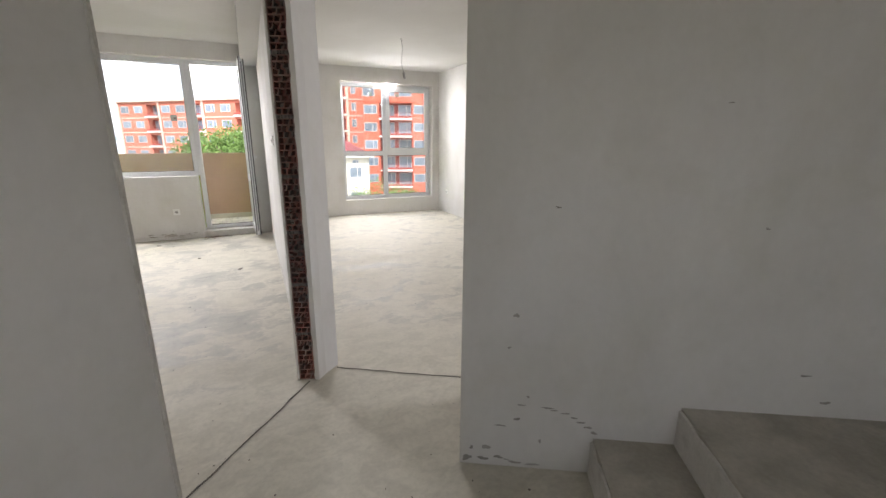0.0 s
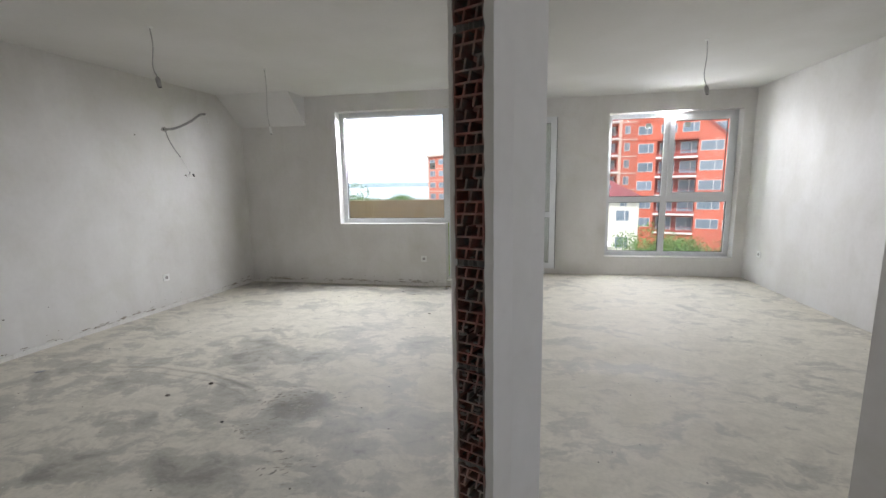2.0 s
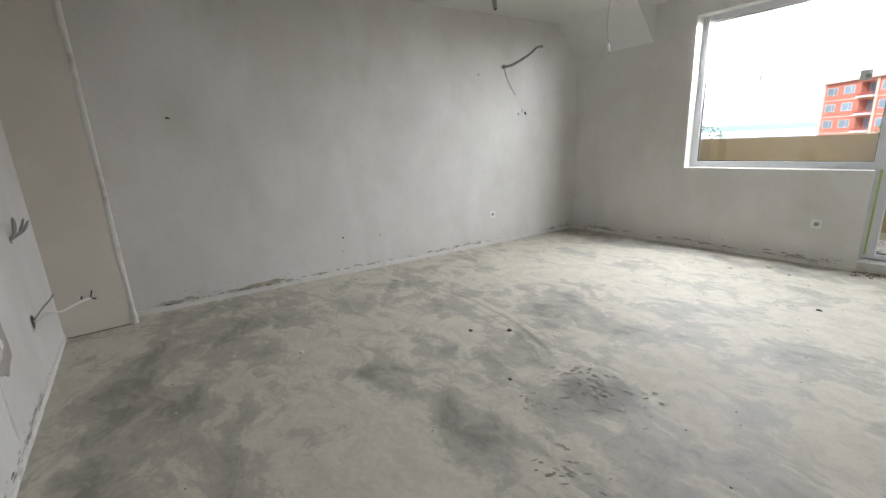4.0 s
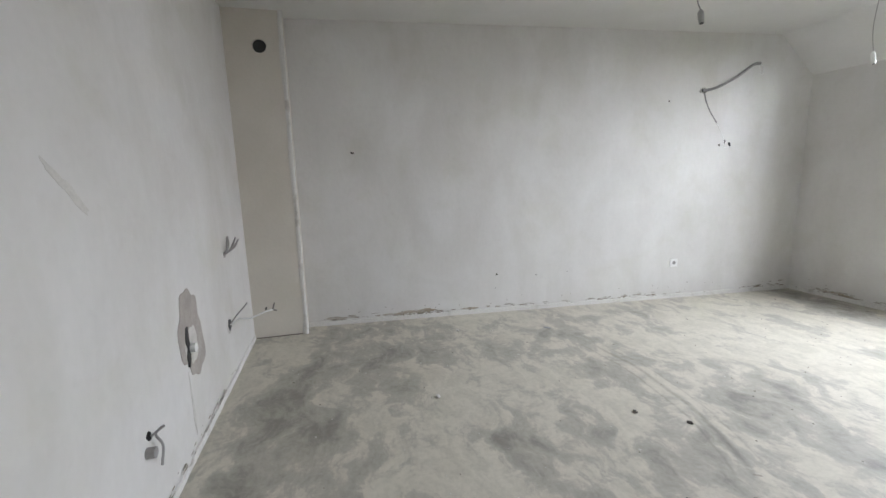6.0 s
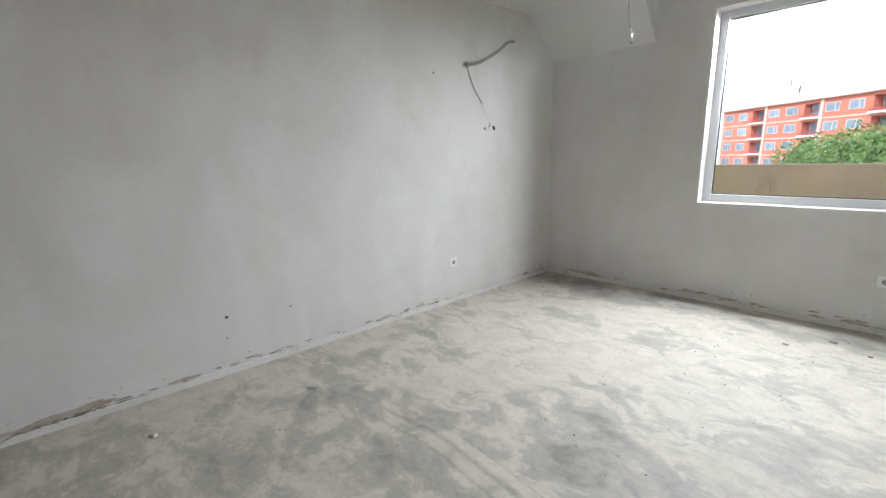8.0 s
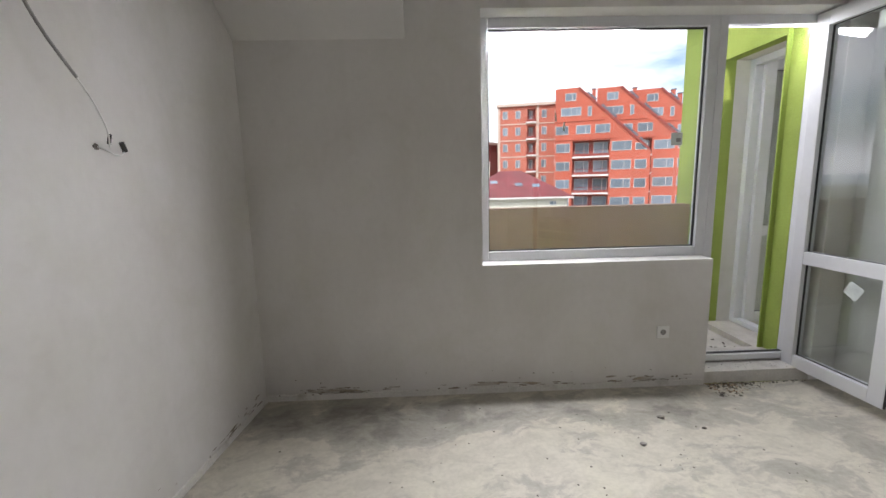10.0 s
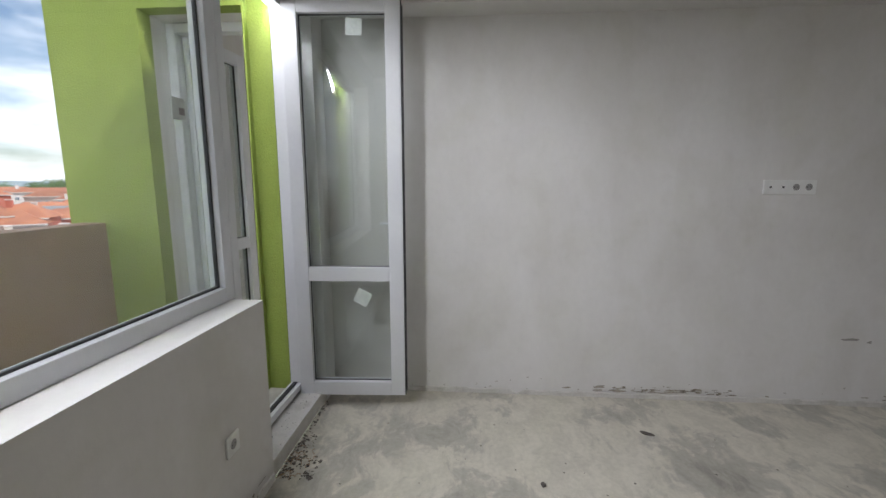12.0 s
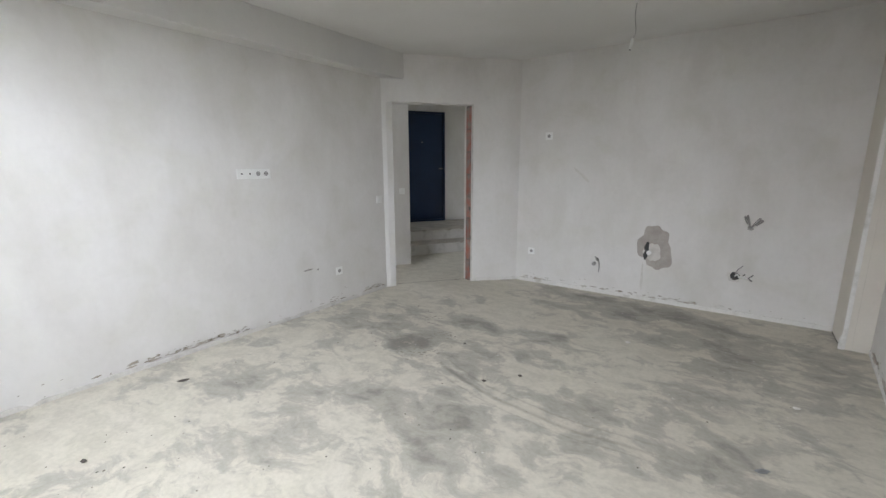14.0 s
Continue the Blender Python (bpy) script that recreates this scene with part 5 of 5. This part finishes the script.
g = [(-3.317, 0.376, 9, 11), (-2.921, 0.345, 8, 6), (-1.595, 1.97, 8, 8), (-4.60, 1.534, 16, 10), (-3.33, 0.24, 5, 4), (-2.6, 0.36, 4, 3)]
bm = bmesh.new()
for i, (y_, z_, a_, b_) in enumerate(g):
    b0 = bmesh.new()
    blot(b0, 0, 0, a_ / 1000, b_ / 1000, 60 + i, y=-0.002, n=10, rough=0.4)
    placed(b0, on_west(y_, z_))
    me = bpy.data.meshes.new("tmp")
    b0.to_mesh(me)
    bm.from_mesh(me)
    bpy.data.meshes.remove(me)
    b0.free()
tagged(part("wall_marks", bm, M_DIRT_SHADE), "small dents and marks on the long wall", "wall damage", kind="stuff")
tagged(part("wall_smear", placed(blots((0, 0, 0.10, 0.018, 71, {"y": -0.0012, "rough": 0.4})), on_south(1.94, 1.30) @ Matrix.Rotation(0.7, 4, "Y")), M_BEAD), "grey smear on the kitchen wall", "wall damage", kind="stuff")
tagged(part("wall_smears", blots((0, 0, 0.05, 0.008, 72, {"y": -0.0012}), (0.13, -0.015, 0.03, 0.01, 73, {"y": -0.0012})), M_CEMENT), "brown rub marks beside a socket", "wall damage", kind="stuff").matrix_world = on_east(-3.23, 0.43)


# ---- raw brick jamb: hollow blocks seen end on ----
WB = (JH - JL).length
JM = Matrix.Translation((JL.x, JL.y, 0)) @ Matrix.Rotation(math.atan2(JH.y - JL.y, JH.x - JL.x), 4, "Z")      # x across the wall, y into the wall's body
WE = tagged(thing("brick_jamb", "raw wall end of hollow red clay blocks between plaster edges", "brickwork", m=JM), kind="structure")
MARG = (0.012, 0.026)
REC_D = 0.070


def edge_strip(x0, x1, seed, z1=H):
    rnd = random.Random(seed)
    bm = bmesh.new()
    rows = []
    k = int(z1 / 0.03)
    for i in range(k + 1):
        z = z1 * i / k
        j = rnd.uniform(-0.003, 0.003)
        a, b = (x0, x1 + j) if x0 < 0.05 else (x0 + j, x1)
        y = rnd.uniform(-0.001, 0.001)
        back = 0.0225 if x0 > 0.05 else 0.0
        rows.append([bm.verts.new(p) for p in ((a + back, REC_D, z), (a, y, z), (b, y, z), (b + back, REC_D, z))])
    for p, q in zip(rows, rows[1:]):
        for j in range(3):
            bm.faces.new((p[j], p[j + 1], q[j + 1], q[j]))
    return bm


part("plaster_edge", edge_strip(0.0, MARG[0], 1), M_WALL, WE)
part("plaster_edge", edge_strip(WB - MARG[1], WB, 2), M_WALL, WE)


def hollow_block(x0, x1, h, seed):
    """The end of a hollow clay block: thin webs round rows of slots, with two slanting voids."""
    rnd = random.Random(seed)
    bm = bmesh.new()
    y0, y1, t = 0.002, REC_D - 0.0015, 0.0055
    w = x1 - x0
    rows = 9
    rh = h / rows
    box(bm, x0, y1 - 0.004, 0, x1, y1, h)
    box(bm, x0, y0, 0, x0 + t, y1 - 0.0041, h)
    box(bm, x1 - t, y0, 0, x1, y1 - 0.0041, h)
    big = (2, 6)
    skew = 0.010
    for r in range(rows + 1):
        z = r * rh
        mid = r - 1 in big
        j = rnd.uniform(-0.0008, 0.0008)
        if mid:       # the web stops at the void
            box(bm, x0 + t, y0, z - t / 2 + j, x0 + w * 0.27, y1 - 0.0041, z + t / 2 + j)
            box(bm, x1 - w * 0.27, y0, z - t / 2 + j, x1 - t, y1 - 0.0041, z + t / 2 + j)
        else:
            box(bm, x0 + t, y0, max(z - t / 2 + j, 0.0), x1 - t, y1 - 0.0041, min(z + t / 2 + j, h))
    for r in range(rows):
        z0, z1 = r * rh + t / 2, (r + 1) * rh - t / 2
        if r in big or r - 1 in big:
            cuts = (0.29, 0.71)
        else:
            cuts = (0.5,) if r % 2 else (0.34, 0.72)
        for c in cuts:
            x = x0 + w * c + (0.012 * ((r in big) - 0.5) if (r in big or r - 1 in big) else rnd.uniform(-0.002, 0.002))
            vs = box(bm, x - t / 2, y0, z0, x + t / 2, y1 - 0.0041, z1)
            for v in vs:
                if v.co.z > (z0 + z1) / 2:
                    v.co.x += skew * 0.5
    return bm


bx0, bx1 = MARG[0] + 0.001, WB - MARG[1] - 0.001
zz, i = 0.006, 0
while zz < H - 0.05:
    h = min(0.275, H - zz - 0.002)
    b = part("brick", hollow_block(bx0, bx1, h, i), M_BRICK, WE)
    b.matrix_local = pose(0, 0, zz)
    if zz + h + 0.02 < H:
        bm = bmesh.new()
        rnd = random.Random(90 + i)
        n = 12
        rr = []
        for k in range(n + 1):
            x = bx0 + (bx1 - bx0) * k / n
            a, c = rnd.uniform(-0.006, 0.0), rnd.uniform(0.018, 0.026)
            y = rnd.uniform(0.006, 0.018)
            rr.append([bm.verts.new(p) for p in ((x, REC_D - 0.002, a), (x, y, a), (x, y, c), (x, REC_D - 0.002, c))])
        for p, q in zip(rr, rr[1:]):
            for j in range(3):
                bm.faces.new((p[j], p[j + 1], q[j + 1], q[j]))
        mo = part("mortar_joint", bm, M_MORTAR, WE)
        mo.matrix_local = pose(0, 0, zz + h)
    zz += h + 0.020
    i += 1
# lumps of mortar squeezed into some slots
rnd = random.Random(77)
bm = bmesh.new()
for z0, cnt in ((0.72, 12), (0.84, 12), (0.95, 8), (2.0, 3)):
    for k in range(cnt):
        x, z = rnd.uniform(bx0 + 0.006, bx1 - 0.01), z0 + rnd.uniform(-0.05, 0.05)
        r = rnd.uniform(0.005, 0.011)
        q = bmesh.ops.create_icosphere(bm, subdivisions=1, radius=r)["verts"]
        for v in q:
            v.co = Vector((v.co.x * 1.3 + x, 0.008 + v.co.y * 0.7, v.co.z * 0.7 + z)) + Vector([rnd.uniform(-0.0015, 0.0015) for _ in range(3)])
part("mortar_lumps", bm, M_MORTAR, WE)

# the jamb across the doorway: red blocks seen from the room
KM = Matrix.Translation((KH.x, KH.y, 0)) @ Matrix.Rotation(math.atan2(KL.y - KH.y, KL.x - KH.x), 4, "Z")
WK = tagged(thing("brick_jamb", "raw red block wall end at the doorway's other side", "brickwork", m=KM), kind="structure")
wk = (KL - KH).length
part("plaster_edge", boxes((0, 0.0, 0, 0.022, 0.018, 2.098)), M_BEAD, WK)
part("plaster_edge", boxes((wk - 0.012, 0.0, 0, wk, 0.018, 2.098)), M_BEAD, WK)
rnd = random.Random(5)
for i in range(8):
    z = 0.004 + i * 0.262
    b = part("brick", boxes((0.023, 0.002 + rnd.uniform(0, 0.002), z, wk - 0.013, 0.017, z + (0.246 if i < 7 else 0.235)), bevel=0.003), M_BRICK, WK)
part("mortar_joint", boxes((0.0225, 0.006, 0, wk - 0.0125, 0.0175, 2.09)), M_MORTAR, WK)
part("mortar_joint", blots((wk - 0.018, 0.55, 0.010, 0.06, 3, {"rough": 0.5}), (wk - 0.03, 0.9, 0.015, 0.03, 4, {"rough": 0.5}), (wk - 0.02, 0.2, 0.012, 0.08, 5, {"rough": 0.5}), (wk - 0.02, 1.5, 0.008, 0.05, 6, {"rough": 0.5})), M_MORTAR, WK)


# ---- rubble on the floor ----
def pebble(name, label, x, y, r, mat, seed, flat=0.45, stretch=1.5, turn=0.0):
    rnd = random.Random(seed)
    bm = bmesh.new()
    r = r * 0.8
    bmesh.ops.create_icosphere(bm, subdivisions=2, radius=r)
    for v in bm.verts:
        v.co = Vector((v.co.x * stretch, v.co.y, v.co.z * flat)) * (1 + 0.35 * noise.noise(v.co * (2.2 / r) + Vector((seed, 0, 0))))
    lo = min(v.co.z for v in bm.verts)
    ob = tagged(part(name, bm, mat), label, "debris", "loose bits on the floor")
    ob.matrix_world = pose(x, y, -lo, 0, 0, turn)
    return ob


pebble("plaster_shard", "long dark curled shard lying on the screed", 3.405, -1.895, 0.020, M_DIRT_SHADE, 1, 0.3, 2.4, 65)
pebble("rubble_bit", "small black crumb on the screed", 2.175, -3.48, 0.010, M_BLACK, 2)
pebble("rubble_bit", "small brown pebble on the screed", 1.58, -3.25, 0.014, M_DIRT_SHADE, 3)
pebble("rubble_bit", "small brown pebble on the screed", 1.75, -3.05, 0.015, M_DIRT_SHADE, 4)
pebble("plaster_crumb", "small white plaster crumb on the screed", 1.10, -4.25, 0.018, M_CHIP, 5)
pebble("plaster_crumb", "small white plaster crumb on the screed", 0.082, -3.826, 0.016, M_CHIP, 6)
pebble("rubble_bit", "thin bent blue-grey scrap on the screed", 0.262, -3.074, 0.020, M_STEEL, 7, 0.2, 2.2, 40)
pebble("rubble_bit", "dark crumb on the screed", 2.964, -1.252, 0.015, M_DIRT_SHADE, 8)
pebble("rubble_bit", "flat grey pebble on the screed", 2.423, -0.378, 0.020, M_CEMENT, 9)
pebble("rubble_bit", "flat grey pebble on the screed", 2.194, -0.613, 0.016, M_CEMENT, 10)
pebble("rubble_bit", "dark crumb on the screed", 2.60, -0.50, 0.012, M_DIRT_SHADE, 11)


def scatter(name, label, areas, n, seed, mat, lo=0.0025, hi=0.008, z=0.0):
    rnd = random.Random(seed)
    vs, fs = [], []
    for i in range(n):
        x0, x1, y0, y1 = rnd.choice(areas)
        x, y, r, a0 = rnd.uniform(x0, x1), rnd.uniform(y0, y1), rnd.uniform(lo, hi), rnd.uniform(0, 6.28)
        b = len(vs)
        s = rnd.uniform(0.4, 1.0)
        for k in range(5):
            a = 2 * math.pi * k / 5
            p = Vector((r * math.cos(a), r * s * math.sin(a)))
            vs.append((x + p.x * math.cos(a0) - p.y * math.sin(a0), y + p.x * math.sin(a0) + p.y * math.cos(a0), z + 0.0005))
        vs.append((x, y, z + r * rnd.uniform(0.4, 0.8)))
        for k in range(5):
            fs.append((b + k, b + (k + 1) % 5, b + 5))
    me = bpy.data.meshes.new(name)
    me.from_pydata(vs, [], fs)
    me.materials.append(mat)
    return tagged(new(name, me), label, "debris", kind="stuff")


ROOM = [(0.0, 3.6, -5.2, -0.2)]
scatter("white_crumbs", "scattered white plaster crumbs", ROOM + [(0.0, 2.2, -5.3, -3.2), (0, 1.0, -5.0, -3.5)], 130, 31, M_CHIP, 0.002, 0.007)
scatter("dark_crumbs", "scattered dark crumbs and grit", ROOM + [(0.8, 3.2, -1.6, -0.1), (3.8, 7.0, -3.7, 0.9), (3.0, 5.0, -6.5, -4.6)], 420, 32, M_DIRT_SHADE, 0.002, 0.007)
scatter("step_litter", "brown leaf litter and grit along the door step", [(2.94, 3.3, -0.09, -0.005), (2.93, 3.1, -0.18, -0.005), (2.94, 3.64, -0.03, 0.0)], 220, 33, M_DIRT_SHADE, 0.003, 0.011)
scatter("step_litter", "dry grit on the door step", [(2.95, 3.62, 0.01, 0.14)], 40, 34, M_DIRT_SHADE, 0.002, 0.005, 0.085)
scatter("balcony_litter", "brown dirt and leaves on the balcony floor", [(2.6, 3.3, 0.5, 0.8), (2.4, 3.5, 0.4, 1.2)], 420, 35, M_DIRT_SHADE, 0.004, 0.014, 0.05)
M_STRAW = material("dry_straw", (0.34, 0.20, 0.10), (0.24, 0.14, 0.08), rough=0.9, scale=20, bump=0)
rnd = random.Random(6)
bm = bmesh.new()
for i in range(26):
    x, y, a, L = rnd.uniform(2.94, 3.16), rnd.uniform(-0.14, -0.01), rnd.uniform(0, 3.14), rnd.uniform(0.02, 0.06)
    tube(bm, bend([(x, y, 0.003), (x + L * 0.5 * math.cos(a), y + L * 0.5 * math.sin(a), 0.012), (x + L * math.cos(a + 0.4), y + L * math.sin(a + 0.4), 0.004)], 3), 0.0013, 4)
tagged(part("dry_stalks", bm, M_STRAW), "dry brown stalks swept against the door step", "debris", kind="stuff")

# stickers and smears on the glass
s = part("sticker", boxes((2.70, 0.1665, 1.60, 2.775, 0.1675, 1.68)), M_STICK, w1, "small pale label on the window glass")
part("sticker", boxes((2.735, 0.1655, 1.62, 2.765, 0.1662, 1.645)), M_GREYPL, w1)
for x in (5.70, 6.22):
    part("sticker", boxes((x, 1.165, 2.14, x + 0.075, 1.167, 2.21)), M_STICK, w2)
part("glass_smear", blots((1.935, 1.79, 0.005, 0.03, 81, {"rough": 0.3, "y": -0.0005}), (1.99, 1.73, 0.006, 0.035, 82, {"rough": 0.3, "y": -0.0005})), M_STICK, w1, "pale smears of filler on the glass").matrix_local = pose(0, 0.1705, 0)


# ---- rough scraped patches on the screed ----
M_SCRAPE = material("scraped_screed", (0.27, 0.25, 0.215), (0.42, 0.39, 0.335), rough=0.95, scale=14, fine=80, bump=0.5)
rnd = random.Random(31)
FLAT = Matrix.Rotation(radians(90), 4, "X")
for cx, cy, n, sx, sy in ((2.53, -3.21, 120, 0.22, 0.15), (2.75, -3.75, 26, 0.16, 0.10), (2.38, -3.54, 26, 0.12, 0.05)):
    bm = bmesh.new()
    for i in range(n):
        x, y = rnd.gauss(0, sx * 0.55), rnd.gauss(0, sy * 0.55)
        L, w, a = rnd.uniform(0.005, 0.022), rnd.uniform(0.003, 0.009), 0.6 + rnd.uniform(-0.7, 0.7)
        k = 7
        c = [bm.verts.new((x + math.cos(a) * L * math.cos(t) * rnd.uniform(0.7, 1.2) - math.sin(a) * w * math.sin(t),
                           y + math.sin(a) * L * math.cos(t) * rnd.uniform(0.7, 1.2) + math.cos(a) * w * math.sin(t), 0.0012 + i * 0.00002)) for t in [2 * math.pi * q / k for q in range(k)]]
        bm.faces.new(c)
    sc = tagged(part("scrape_marks", bm, M_SCRAPE, None, "dark scraped marks scattered in the pale screed"), "dark scraped marks scattered in the pale screed", "stain", kind="stuff")
    sc.matrix_world = pose(cx, cy, 0.0)
